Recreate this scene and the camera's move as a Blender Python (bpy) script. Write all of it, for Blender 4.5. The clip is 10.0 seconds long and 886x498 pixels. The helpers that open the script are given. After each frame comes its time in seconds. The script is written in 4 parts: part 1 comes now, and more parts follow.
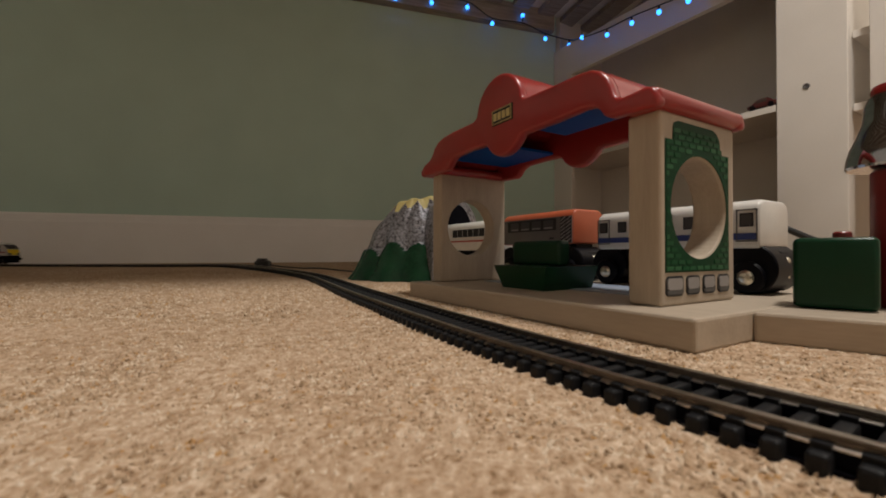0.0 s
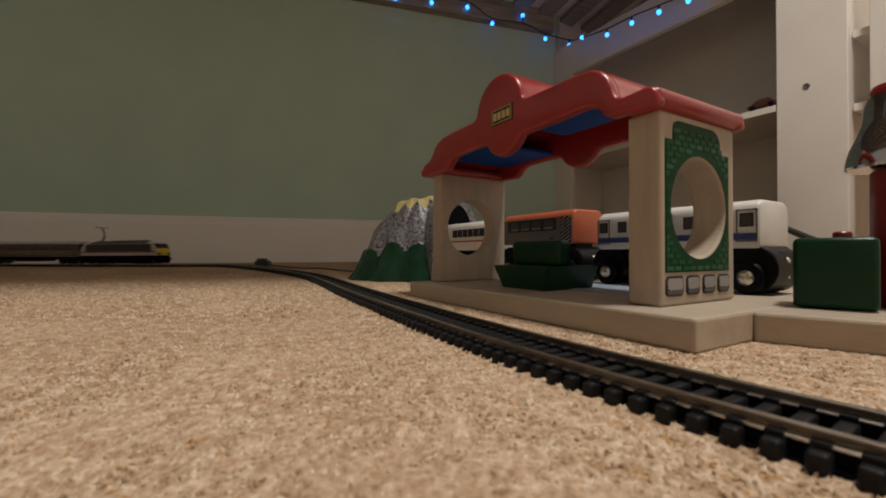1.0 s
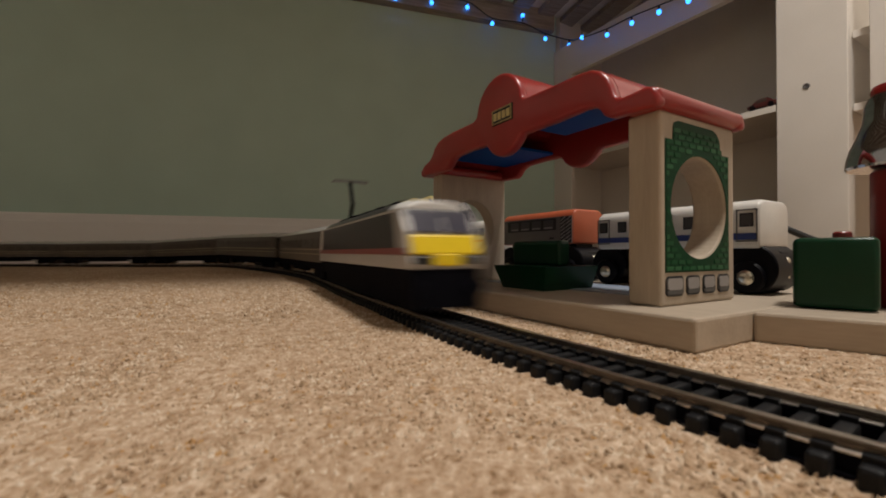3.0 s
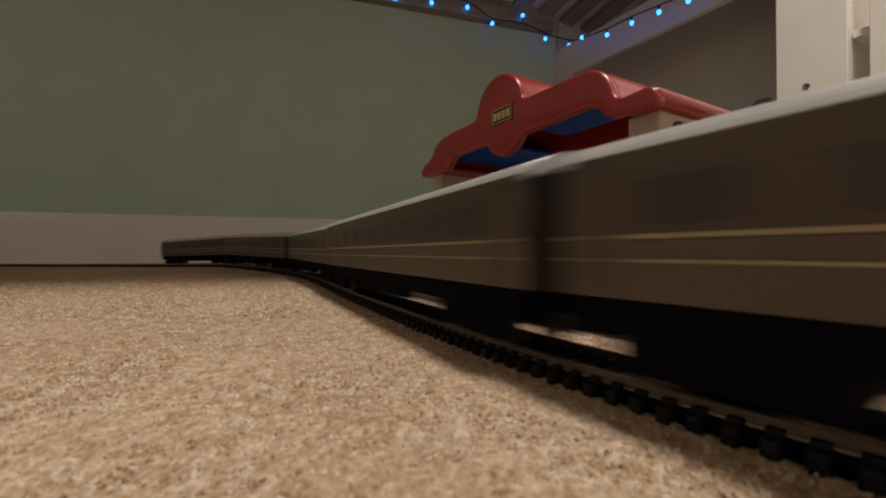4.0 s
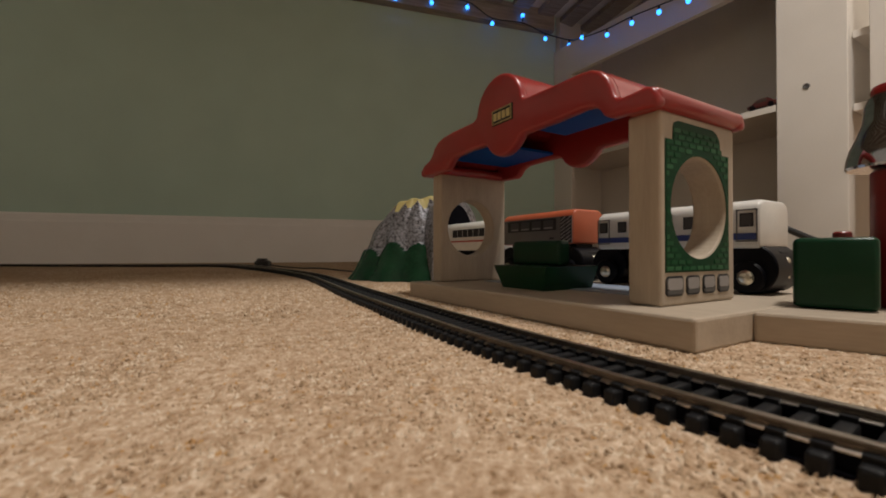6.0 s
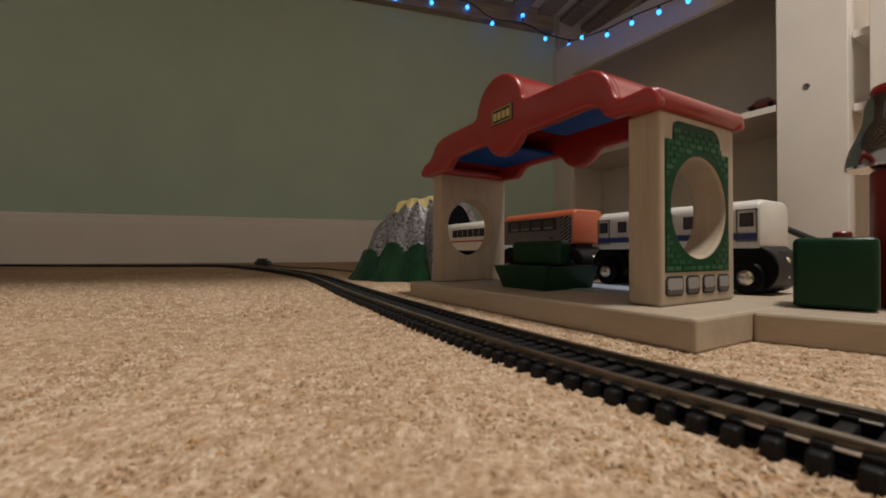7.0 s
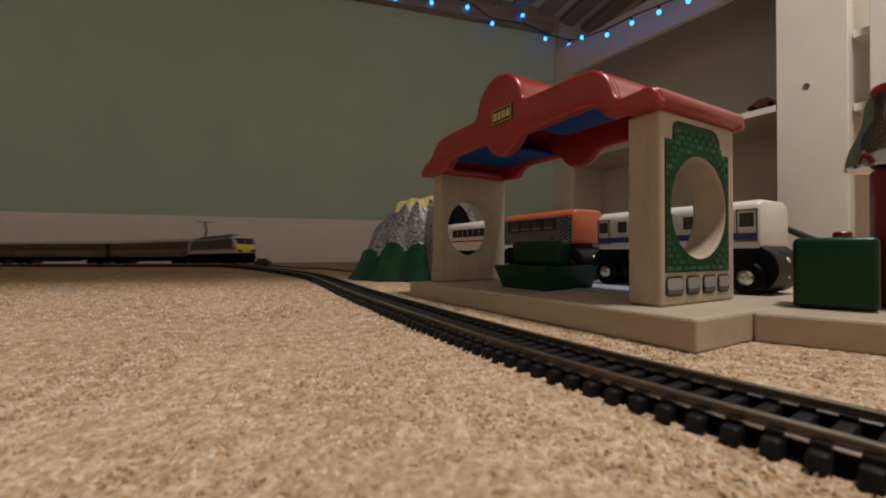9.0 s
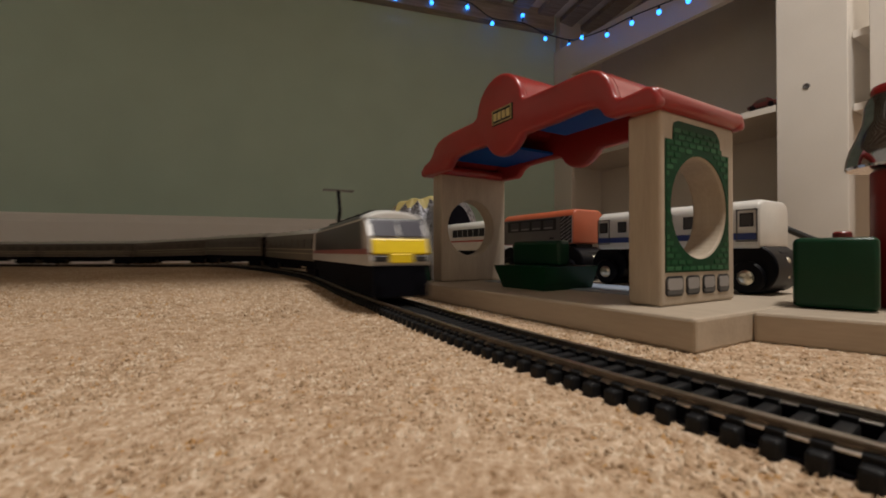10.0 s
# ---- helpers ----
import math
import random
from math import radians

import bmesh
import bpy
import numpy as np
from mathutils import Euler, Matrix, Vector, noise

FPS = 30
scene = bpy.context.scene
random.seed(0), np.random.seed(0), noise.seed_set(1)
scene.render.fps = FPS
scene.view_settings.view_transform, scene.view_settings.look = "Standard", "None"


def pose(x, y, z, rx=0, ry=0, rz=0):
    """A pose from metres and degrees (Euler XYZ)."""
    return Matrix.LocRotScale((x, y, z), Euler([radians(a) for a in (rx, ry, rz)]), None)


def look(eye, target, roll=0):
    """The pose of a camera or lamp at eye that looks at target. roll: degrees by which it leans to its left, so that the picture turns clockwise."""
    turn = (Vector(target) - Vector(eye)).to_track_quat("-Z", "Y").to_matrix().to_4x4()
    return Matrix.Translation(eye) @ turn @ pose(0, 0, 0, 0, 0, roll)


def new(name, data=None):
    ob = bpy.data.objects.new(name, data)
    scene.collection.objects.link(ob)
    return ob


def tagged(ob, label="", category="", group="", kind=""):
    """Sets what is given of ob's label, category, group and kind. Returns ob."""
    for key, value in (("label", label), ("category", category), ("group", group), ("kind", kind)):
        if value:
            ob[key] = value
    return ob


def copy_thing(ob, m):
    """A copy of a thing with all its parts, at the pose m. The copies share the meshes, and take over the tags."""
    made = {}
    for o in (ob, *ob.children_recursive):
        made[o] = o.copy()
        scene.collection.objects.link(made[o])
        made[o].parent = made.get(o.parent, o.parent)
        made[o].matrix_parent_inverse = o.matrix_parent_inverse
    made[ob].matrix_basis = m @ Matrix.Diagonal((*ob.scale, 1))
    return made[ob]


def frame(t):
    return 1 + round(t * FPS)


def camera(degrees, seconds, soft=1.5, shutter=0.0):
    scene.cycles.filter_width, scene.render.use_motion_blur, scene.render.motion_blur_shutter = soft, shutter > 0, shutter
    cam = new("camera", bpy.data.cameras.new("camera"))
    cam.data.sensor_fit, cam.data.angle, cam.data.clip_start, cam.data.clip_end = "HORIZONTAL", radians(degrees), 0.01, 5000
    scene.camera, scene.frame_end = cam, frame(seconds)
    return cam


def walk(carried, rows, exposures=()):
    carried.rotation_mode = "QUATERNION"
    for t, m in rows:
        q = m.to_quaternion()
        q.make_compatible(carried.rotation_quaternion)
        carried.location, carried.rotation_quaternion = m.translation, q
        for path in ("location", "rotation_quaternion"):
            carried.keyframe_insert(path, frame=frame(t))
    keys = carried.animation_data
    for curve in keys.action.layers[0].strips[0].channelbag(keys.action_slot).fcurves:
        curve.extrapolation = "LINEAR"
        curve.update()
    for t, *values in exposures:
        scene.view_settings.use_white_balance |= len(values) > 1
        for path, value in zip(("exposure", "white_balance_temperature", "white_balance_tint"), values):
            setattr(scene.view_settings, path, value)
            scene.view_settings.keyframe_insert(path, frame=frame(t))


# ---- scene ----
LENS = 93.3
cam = camera(LENS, 10.0, soft=1.8, shutter=0.6)
cam.data.dof.use_dof = True
cam.data.dof.focus_distance, cam.data.dof.aperture_fstop = 0.45, 27.0
EYE = (0.0, 0.0, 0.034)
AIM = look(EYE, (0.0, 1.0, 0.0428))
walk(cam, [(0.0, AIM), (10.0, AIM)], exposures=[(0.0, 0.0), (10.0, 0.0)])

# ---- world and lamps ----
world = bpy.data.worlds.new("room_air")
world.use_nodes = True
world.node_tree.nodes["Background"].inputs[0].default_value = (0.55, 0.6, 0.75, 1)
world.node_tree.nodes["Background"].inputs[1].default_value = 0.02
scene.world = world


def lamp(name, place, target, size, watts, colour):
    data = bpy.data.lights.new(name, "AREA")
    data.shape, data.size, data.energy, data.color = "DISK", size, watts, colour
    ob = new(name, data)
    ob.matrix_world = look(place, target)
    return ob


LAMP = (0.62, -0.12, 2.28)
lamp("ceiling_lamp_light", LAMP, (LAMP[0], LAMP[1] + 0.01, 0), 0.36, 45, (1.0, 0.945, 0.88))


# ---- materials ----
def nodes_of(name):
    m = bpy.data.materials.new(name)
    m.use_nodes = True
    t = m.node_tree
    return m, t, t.nodes["Principled BSDF"]


def surface(name, low, high, rough=0.5, metal=0.0, scale=40.0, fine=400.0, bump=0.1, depth=0.001, stretch=(1, 1, 1), coat=0.0, spread=0.15, space="Object", sheen=0.5):
    """Colour at two scales of noise between low and high, with relief."""
    m, t, b = nodes_of(name)
    co = t.nodes.new("ShaderNodeTexCoord")
    mp = t.nodes.new("ShaderNodeMapping")
    mp.inputs["Scale"].default_value = stretch
    t.links.new(co.outputs[space], mp.inputs["Vector"])
    big = t.nodes.new("ShaderNodeTexNoise")
    big.inputs["Scale"].default_value, big.inputs["Detail"].default_value = scale, 4
    small = t.nodes.new("ShaderNodeTexNoise")
    small.inputs["Scale"].default_value, small.inputs["Detail"].default_value = fine, 3
    for n in (big, small):
        t.links.new(mp.outputs[0], n.inputs["Vector"])
    mix = t.nodes.new("ShaderNodeMath")
    mix.operation = "MULTIPLY_ADD"
    mix.inputs[1].default_value = 0.35
    t.links.new(small.outputs[0], mix.inputs[0])
    half = t.nodes.new("ShaderNodeMath")
    half.operation = "MULTIPLY"
    half.inputs[1].default_value = 0.65
    t.links.new(big.outputs[0], half.inputs[0])
    t.links.new(half.outputs[0], mix.inputs[2])
    ramp = t.nodes.new("ShaderNodeValToRGB")
    ramp.color_ramp.elements[0].position, ramp.color_ramp.elements[1].position = 0.5 - spread, 0.5 + spread
    ramp.color_ramp.elements[0].color, ramp.color_ramp.elements[1].color = (*low, 1), (*high, 1)
    t.links.new(mix.outputs[0], ramp.inputs[0])
    t.links.new(ramp.outputs[0], b.inputs["Base Color"])
    b.inputs["Roughness"].default_value, b.inputs["Metallic"].default_value = rough, metal
    b.inputs["Coat Weight"].default_value = coat
    b.inputs["Specular IOR Level"].default_value = sheen
    bp = t.nodes.new("ShaderNodeBump")
    bp.inputs["Strength"].default_value, bp.inputs["Distance"].default_value = bump, depth
    t.links.new(mix.outputs[0], bp.inputs["Height"])
    t.links.new(bp.outputs[0], b.inputs["Normal"])
    return m


def plain(name, c, rough=0.4, metal=0.0, coat=0.0, sheen=0.5):
    k = 0.88
    m = surface(name, tuple(x * k for x in c), c, rough, metal, 60, 900, 0.05, 0.0004, coat=coat)
    m.node_tree.nodes["Principled BSDF"].inputs["Specular IOR Level"].default_value = sheen
    return m


def glow(name, colour, power):
    m, t, b = nodes_of(name)
    b.inputs["Base Color"].default_value = (*colour, 1)
    b.inputs["Emission Color"].default_value = (*colour, 1)
    b.inputs["Emission Strength"].default_value = power
    return m


def carpet_material():
    """Twisted-pile carpet: tufts of beige, cream and rust flecks."""
    m, t, b = nodes_of("carpet_pile")
    co = t.nodes.new("ShaderNodeTexCoord")
    warp = t.nodes.new("ShaderNodeTexNoise")
    warp.inputs["Scale"].default_value, warp.inputs["Detail"].default_value = 160, 3
    t.links.new(co.outputs["Object"], warp.inputs["Vector"])
    lay = t.nodes.new("ShaderNodeMapping")
    lay.inputs["Scale"].default_value = (1.0, 0.8, 1.0)
    t.links.new(co.outputs["Object"], lay.inputs["Vector"])
    add = t.nodes.new("ShaderNodeMixRGB")
    add.blend_type = "ADD"
    add.inputs[0].default_value = 0.0015
    t.links.new(lay.outputs[0], add.inputs[1])
    t.links.new(warp.outputs["Color"], add.inputs[2])
    tuft = t.nodes.new("ShaderNodeTexNoise")
    tuft.inputs["Scale"].default_value, tuft.inputs["Detail"].default_value, tuft.inputs["Roughness"].default_value = 640, 3, 0.55
    t.links.new(add.outputs[0], tuft.inputs["Vector"])
    clump = t.nodes.new("ShaderNodeTexNoise")
    clump.inputs["Scale"].default_value, clump.inputs["Detail"].default_value = 210, 3
    t.links.new(lay.outputs[0], clump.inputs["Vector"])
    both = t.nodes.new("ShaderNodeMath")
    both.operation = "MULTIPLY_ADD"
    both.inputs[1].default_value = 0.55
    t.links.new(clump.outputs[0], both.inputs[0])
    t.links.new(tuft.outputs[0], both.inputs[2])
    sep = t.nodes.new("ShaderNodeMapRange")
    sep.inputs["From Min"].default_value, sep.inputs["From Max"].default_value = 0.53, 1.02
    t.links.new(both.outputs[0], sep.inputs["Value"])
    ramp = t.nodes.new("ShaderNodeValToRGB")
    ramp.color_ramp.interpolation = "LINEAR"
    e = ramp.color_ramp.elements
    e[0].position, e[0].color = 0.0, (0.25, 0.155, 0.085, 1)
    e[1].position, e[1].color = 1.0, (0.72, 0.575, 0.44, 1)
    for p, c in ((0.22, (0.39, 0.262, 0.165, 1)), (0.45, (0.485, 0.345, 0.233, 1)), (0.72, (0.575, 0.435, 0.315, 1))):
        n = e.new(p)
        n.color = c
    t.links.new(sep.outputs[0], ramp.inputs[0])
    fleck = t.nodes.new("ShaderNodeTexNoise")
    fleck.inputs["Scale"].default_value, fleck.inputs["Detail"].default_value = 150, 2
    t.links.new(co.outputs["Object"], fleck.inputs["Vector"])
    spot = t.nodes.new("ShaderNodeMapRange")
    spot.inputs["From Min"].default_value, spot.inputs["From Max"].default_value, spot.inputs["To Max"].default_value = 0.64, 0.72, 0.55
    t.links.new(fleck.outputs[0], spot.inputs["Value"])
    rust = t.nodes.new("ShaderNodeMixRGB")
    rust.inputs[2].default_value = (0.46, 0.25, 0.09, 1)
    t.links.new(spot.outputs[0], rust.inputs[0])
    t.links.new(ramp.outputs[0], rust.inputs[1])
    wide = t.nodes.new("ShaderNodeTexNoise")
    wide.inputs["Scale"].default_value, wide.inputs["Detail"].default_value = 9, 5
    t.links.new(co.outputs["Object"], wide.inputs["Vector"])
    dirt = t.nodes.new("ShaderNodeValToRGB")
    dirt.color_ramp.elements[0].position, dirt.color_ramp.elements[1].position = 0.35, 0.62
    dirt.color_ramp.elements[0].color, dirt.color_ramp.elements[1].color = (0.84, 0.80, 0.76, 1), (1, 1, 1, 1)
    t.links.new(wide.outputs[0], dirt.inputs[0])
    mul = t.nodes.new("ShaderNodeMixRGB")
    mul.blend_type = "MULTIPLY"
    mul.inputs[0].default_value = 1
    t.links.new(rust.outputs[0], mul.inputs[1])
    t.links.new(dirt.outputs[0], mul.inputs[2])
    t.links.new(mul.outputs[0], b.inputs["Base Color"])
    b.inputs["Roughness"].default_value = 0.95
    b.inputs["Specular IOR Level"].default_value = 0.1
    fibre = t.nodes.new("ShaderNodeTexNoise")
    fibre.inputs["Scale"].default_value, fibre.inputs["Detail"].default_value = 900, 3
    t.links.new(co.outputs["Object"], fibre.inputs["Vector"])
    h = t.nodes.new("ShaderNodeMath")
    h.operation = "ADD"
    t.links.new(fibre.outputs[0], h.inputs[0])
    t.links.new(tuft.outputs[0], h.inputs[1])
    bp = t.nodes.new("ShaderNodeBump")
    bp.inputs["Strength"].default_value, bp.inputs["Distance"].default_value = 0.4, 0.0012
    t.links.new(h.outputs[0], bp.inputs["Height"])
    t.links.new(bp.outputs[0], b.inputs["Normal"])
    return m


CARPET = carpet_material()


def tuft_material():
    """Single yarn ends: each tuft has its own shade."""
    m, t, b = nodes_of("carpet_yarn")
    geo = t.nodes.new("ShaderNodeNewGeometry")
    co = t.nodes.new("ShaderNodeTexCoord")
    n = t.nodes.new("ShaderNodeTexNoise")
    n.inputs["Scale"].default_value, n.inputs["Detail"].default_value = 175, 3
    t.links.new(co.outputs["Object"], n.inputs["Vector"])
    mix = t.nodes.new("ShaderNodeMath")
    mix.operation = "MULTIPLY_ADD"
    mix.inputs[1].default_value = 1.35
    t.links.new(n.outputs[0], mix.inputs[0])
    scale = t.nodes.new("ShaderNodeMath")
    scale.operation = "MULTIPLY"
    scale.inputs[1].default_value = 0.27
    t.links.new(geo.outputs["Random Per Island"], scale.inputs[0])
    t.links.new(scale.outputs[0], mix.inputs[2])
    ramp = t.nodes.new("ShaderNodeValToRGB")
    e = ramp.color_ramp.elements
    e[0].position, e[0].color = 0.36, (0.19, 0.120, 0.072, 1)
    e[1].position, e[1].color = 1.0, (0.62, 0.50, 0.38, 1)
    for p, c in ((0.55, (0.31, 0.208, 0.128, 1)), (0.70, (0.385, 0.266, 0.166, 1)), (0.86, (0.47, 0.345, 0.235, 1))):
        k = e.new(p)
        k.color = c
    fleck = t.nodes.new("ShaderNodeMath")
    fleck.operation = "GREATER_THAN"
    fleck.inputs[1].default_value = 0.955
    t.links.new(geo.outputs["Random Per Island"], fleck.inputs[0])
    tint = t.nodes.new("ShaderNodeMix")
    tint.data_type = "RGBA"
    tint.inputs[7].default_value = (0.42, 0.25, 0.115, 1)
    t.links.new(fleck.outputs[0], tint.inputs[0])
    t.links.new(ramp.outputs[0], tint.inputs[6])
    t.links.new(mix.outputs[0], ramp.inputs[0])
    t.links.new(tint.outputs[2], b.inputs["Base Color"])
    b.inputs["Roughness"].default_value = 0.95
    b.inputs["Specular IOR Level"].default_value = 0.1
    return m


YARN = tuft_material()
GREEN_WALL = surface("sage_wall_paint", (0.490, 0.640, 0.560), (0.535, 0.690, 0.605), 0.75, 0, 6, 300, 0.12, 0.0015)
WHITE_WALL = surface("white_wall_paint", (0.72, 0.69, 0.64), (0.78, 0.75, 0.70), 0.8, 0, 5, 300, 0.1, 0.001)
SKIRTING = surface("white_gloss_paint", (0.86, 0.83, 0.81), (0.90, 0.87, 0.85), 0.4, 0, 8, 200, 0.05, 0.0006)
UNIT_WHITE = surface("white_melamine", (0.72, 0.67, 0.61), (0.78, 0.73, 0.67), 0.45, 0, 7, 350, 0.04, 0.0003)
SLAT_WOOD = surface("bed_slat_pine", (0.20, 0.165, 0.14), (0.40, 0.34, 0.29), 0.6, 0, 8, 90, 0.2, 0.001, stretch=(1, 12, 12))
BEECH = surface("pale_beech", (0.355, 0.287, 0.215), (0.475, 0.392, 0.305), 0.5, 0, 55, 420, 0.1, 0.0004, stretch=(0.25, 2.0, 2.0), spread=0.2)
BEECH_END = surface("pale_beech_upright", (0.355, 0.287, 0.215), (0.475, 0.392, 0.305), 0.5, 0, 55, 420, 0.1, 0.0004, stretch=(2.0, 2.0, 0.25), spread=0.2)
RED = plain("red_plastic", (0.31, 0.021, 0.020), 0.30, coat=0.15)
BLUE = plain("blue_plastic", (0.003, 0.068, 0.31), 0.5, sheen=0.05)
LABEL_BLACK = plain("label_black", (0.012, 0.011, 0.01), 0.45)
LABEL_GOLD = plain("label_gold", (0.55, 0.45, 0.20), 0.4)
BRICK_GREEN = plain("printed_brick_green", (0.014, 0.078, 0.030), 0.5, sheen=0.15)
BRICK_DARK = plain("printed_joint_green", (0.006, 0.045, 0.018), 0.5, sheen=0.15)
BRICK_LIGHT = plain("printed_brick_light", (0.040, 0.130, 0.058), 0.5, sheen=0.15)
BRICK_MID = plain("printed_brick_mid", (0.022, 0.095, 0.040), 0.5, sheen=0.15)
STONE_GREY = plain("printed_stone_grey", (0.30, 0.28, 0.27), 0.5)
STONE_SHADE = plain("printed_stone_shade", (0.10, 0.095, 0.092), 0.5, sheen=0.2)
INK = plain("printed_ink", (0.012, 0.011, 0.013), 0.5)
GREEN_TOY = plain("dark_green_plastic", (0.0028, 0.034, 0.013), 0.3, coat=0.1, sheen=0.18)
ROAD_BLUE = surface("printed_road_blue", (0.22, 0.27, 0.36), (0.36, 0.40, 0.47), 0.45, 0, 60, 500, 0.02, 0.0002)
WHITE_TOY = plain("white_lacquer", (0.76, 0.74, 0.70), 0.3, coat=0.2)
ORANGE_TOY = plain("orange_lacquer", (0.46, 0.105, 0.045), 0.4, coat=0.1)
GREY_TOY = plain("grey_print", (0.14, 0.125, 0.12), 0.4)
NAVY = plain("navy_stripe", (0.03, 0.055, 0.22), 0.4)
RED_LINE = plain("red_stripe", (0.45, 0.07, 0.05), 0.4)
GLASS_PRINT = plain("printed_window_grey", (0.055, 0.052, 0.056), 0.3)
BLACK_TOY = plain("black_plastic", (0.003, 0.003, 0.005), 0.4, sheen=0.14)
CHROME = surface("chrome", (0.24, 0.25, 0.29), (0.55, 0.56, 0.60), 0.07, 1.0, 30, 300, 0.05, 0.0005)
STEEL_CAP = surface("pale_metal_cap", (0.62, 0.58, 0.48), (0.8, 0.75, 0.62), 0.3, 1.0, 80, 600, 0.1, 0.0004)
DARK_RED = plain("dark_red_plastic", (0.20, 0.014, 0.016), 0.35)
TIE = surface("sleeper_black", (0.004, 0.004, 0.005), (0.011, 0.011, 0.012), 0.55, 0, 200, 1500, 0.2, 0.0003, sheen=0.22)
RAIL_TOP = surface("nickel_rail_head", (0.42, 0.38, 0.33), (0.66, 0.61, 0.55), 0.3, 1.0, 60, 700, 0.1, 0.0002)
RAIL_SIDE = surface("dull_rail_web", (0.095, 0.077, 0.061), (0.18, 0.145, 0.115), 0.45, 0.6, 80, 800, 0.1, 0.0002)
ROCK_GREEN = surface("moulded_green_slope", (0.0025, 0.024, 0.010), (0.008, 0.054, 0.022), 0.22, 0, 40, 300, 0.2, 0.001, sheen=0.25)
SNOW_YELLOW = plain("pale_yellow_peak", (0.72, 0.62, 0.26), 0.5)
COACH_BODY = surface("coach_brown_maroon", (0.098, 0.078, 0.060), (0.128, 0.102, 0.080), 0.5, 0, 20, 500, 0.05, 0.0003, sheen=0.2)
COACH_UPPER = surface("coach_window_band_brown", (0.076, 0.061, 0.050), (0.096, 0.078, 0.065), 0.36, 0, 20, 500, 0.05, 0.0003, sheen=0.2)
COACH_LINE = plain("cream_lining", (0.36, 0.295, 0.18), 0.4)
COACH_ROOF = plain("pale_grey_roof", (0.47, 0.455, 0.44), 0.32)
COACH_GLASS = plain("coach_glazing", (0.066, 0.054, 0.046), 0.3, sheen=0.2)
CHASSIS = plain("black_underframe", (0.006, 0.006, 0.009), 0.85, sheen=0.03)
LOCO_GREY = plain("dark_grey_upper", (0.026, 0.024, 0.027), 0.35)
LOCO_WHITE = plain("off_white_lower", (0.47, 0.445, 0.425), 0.35)
LOCO_RED = plain("red_band", (0.26, 0.070, 0.065), 0.35)
LOCO_YELLOW = plain("warning_yellow", (0.86, 0.62, 0.012), 0.35)
LOCO_GLASS = plain("windscreen", (0.060, 0.056, 0.074), 0.35, sheen=0.06)
# lighter copy of the loco white: lamplight from above put into the colour
LOCO_WHITE_LIT = plain("white_roof_paint", (0.74, 0.73, 0.71), 0.3)
BOLT_GREY = plain("dull_zinc", (0.16, 0.15, 0.145), 0.4, 0.4)
CABLE = plain("black_cable", (0.012, 0.011, 0.011), 0.45)
BULB = glow("blue_led", (0.03, 0.24, 1.0), 4.2)
CAR_RED = plain("toy_car_paint", (0.09, 0.02, 0.018), 0.3)


def rock_material():
    """Silver-grey sprayed rock with dark specks."""
    m, t, b = nodes_of("silver_rock")
    co = t.nodes.new("ShaderNodeTexCoord")
    n = t.nodes.new("ShaderNodeTexNoise")
    n.inputs["Scale"].default_value, n.inputs["Detail"].default_value = 330, 3
    t.links.new(co.outputs["Object"], n.inputs["Vector"])
    r = t.nodes.new("ShaderNodeValToRGB")
    e = r.color_ramp.elements
    e[0].position, e[0].color = 0.33, (0.035, 0.033, 0.038, 1)
    e[1].position, e[1].color = 0.44, (0.17, 0.17, 0.19, 1)
    n2 = e.new(0.68)
    n2.color = (0.34, 0.34, 0.38, 1)
    t.links.new(n.outputs[0], r.inputs[0])
    t.links.new(r.outputs[0], b.inputs["Base Color"])
    b.inputs["Roughness"].default_value, b.inputs["Metallic"].default_value = 0.30, 0.35
    bp = t.nodes.new("ShaderNodeBump")
    bp.inputs["Strength"].default_value, bp.inputs["Distance"].default_value = 0.6, 0.0015
    t.links.new(n.outputs[0], bp.inputs["Height"])
    t.links.new(bp.outputs[0], b.inputs["Normal"])
    return m


ROCK = rock_material()


# ---- mesh helpers ----
def link_mesh(name, bm, mats, parent=None, label="", smooth=False):
    me = bpy.data.meshes.new(name)
    bm.normal_update()
    bm.to_mesh(me)
    bm.free()
    for m in (mats if isinstance(mats, (list, tuple)) else [mats]):
        me.materials.append(m)
    if smooth:
        for p in me.polygons:
            p.use_smooth = True
        me.set_sharp_from_angle(angle=radians(38))
    ob = new(name, me)
    if parent is not None:
        ob.parent = parent
    if label:
        tagged(ob, label)
    return ob


def part(name, bm, material, parent, label="", smooth=False):
    return link_mesh(name, bm, material, parent, label, smooth)


def holder(name, m, label, category, group="", kind=""):
    ob = new(name)
    ob.empty_display_size = 0.02
    ob.matrix_world = m
    return tagged(ob, label, category, group, kind)


def soften(bm, width, segments=2, angle=30):
    if width > 0:
        edges = [e for e in bm.edges if len(e.link_faces) == 2 and e.calc_face_angle(0) > radians(angle)]
        bmesh.ops.bevel(bm, geom=edges, offset=width, segments=segments, affect="EDGES", profile=0.5)
    return bm


def box(x0, x1, y0, y1, z0, z1, bevel=0.0, segments=2):
    bm = bmesh.new()
    bmesh.ops.create_cube(bm, size=1, matrix=Matrix.LocRotScale(((x0 + x1) / 2, (y0 + y1) / 2, (z0 + z1) / 2), None, (x1 - x0, y1 - y0, z1 - z0)))
    return soften(bm, bevel, segments)


def join(*parts):
    """Several bmeshes of one part joined into one."""
    out = bmesh.new()
    for b in parts:
        me = bpy.data.meshes.new("piece")
        b.to_mesh(me)
        b.free()
        out.from_mesh(me)
        bpy.data.meshes.remove(me)
    return out


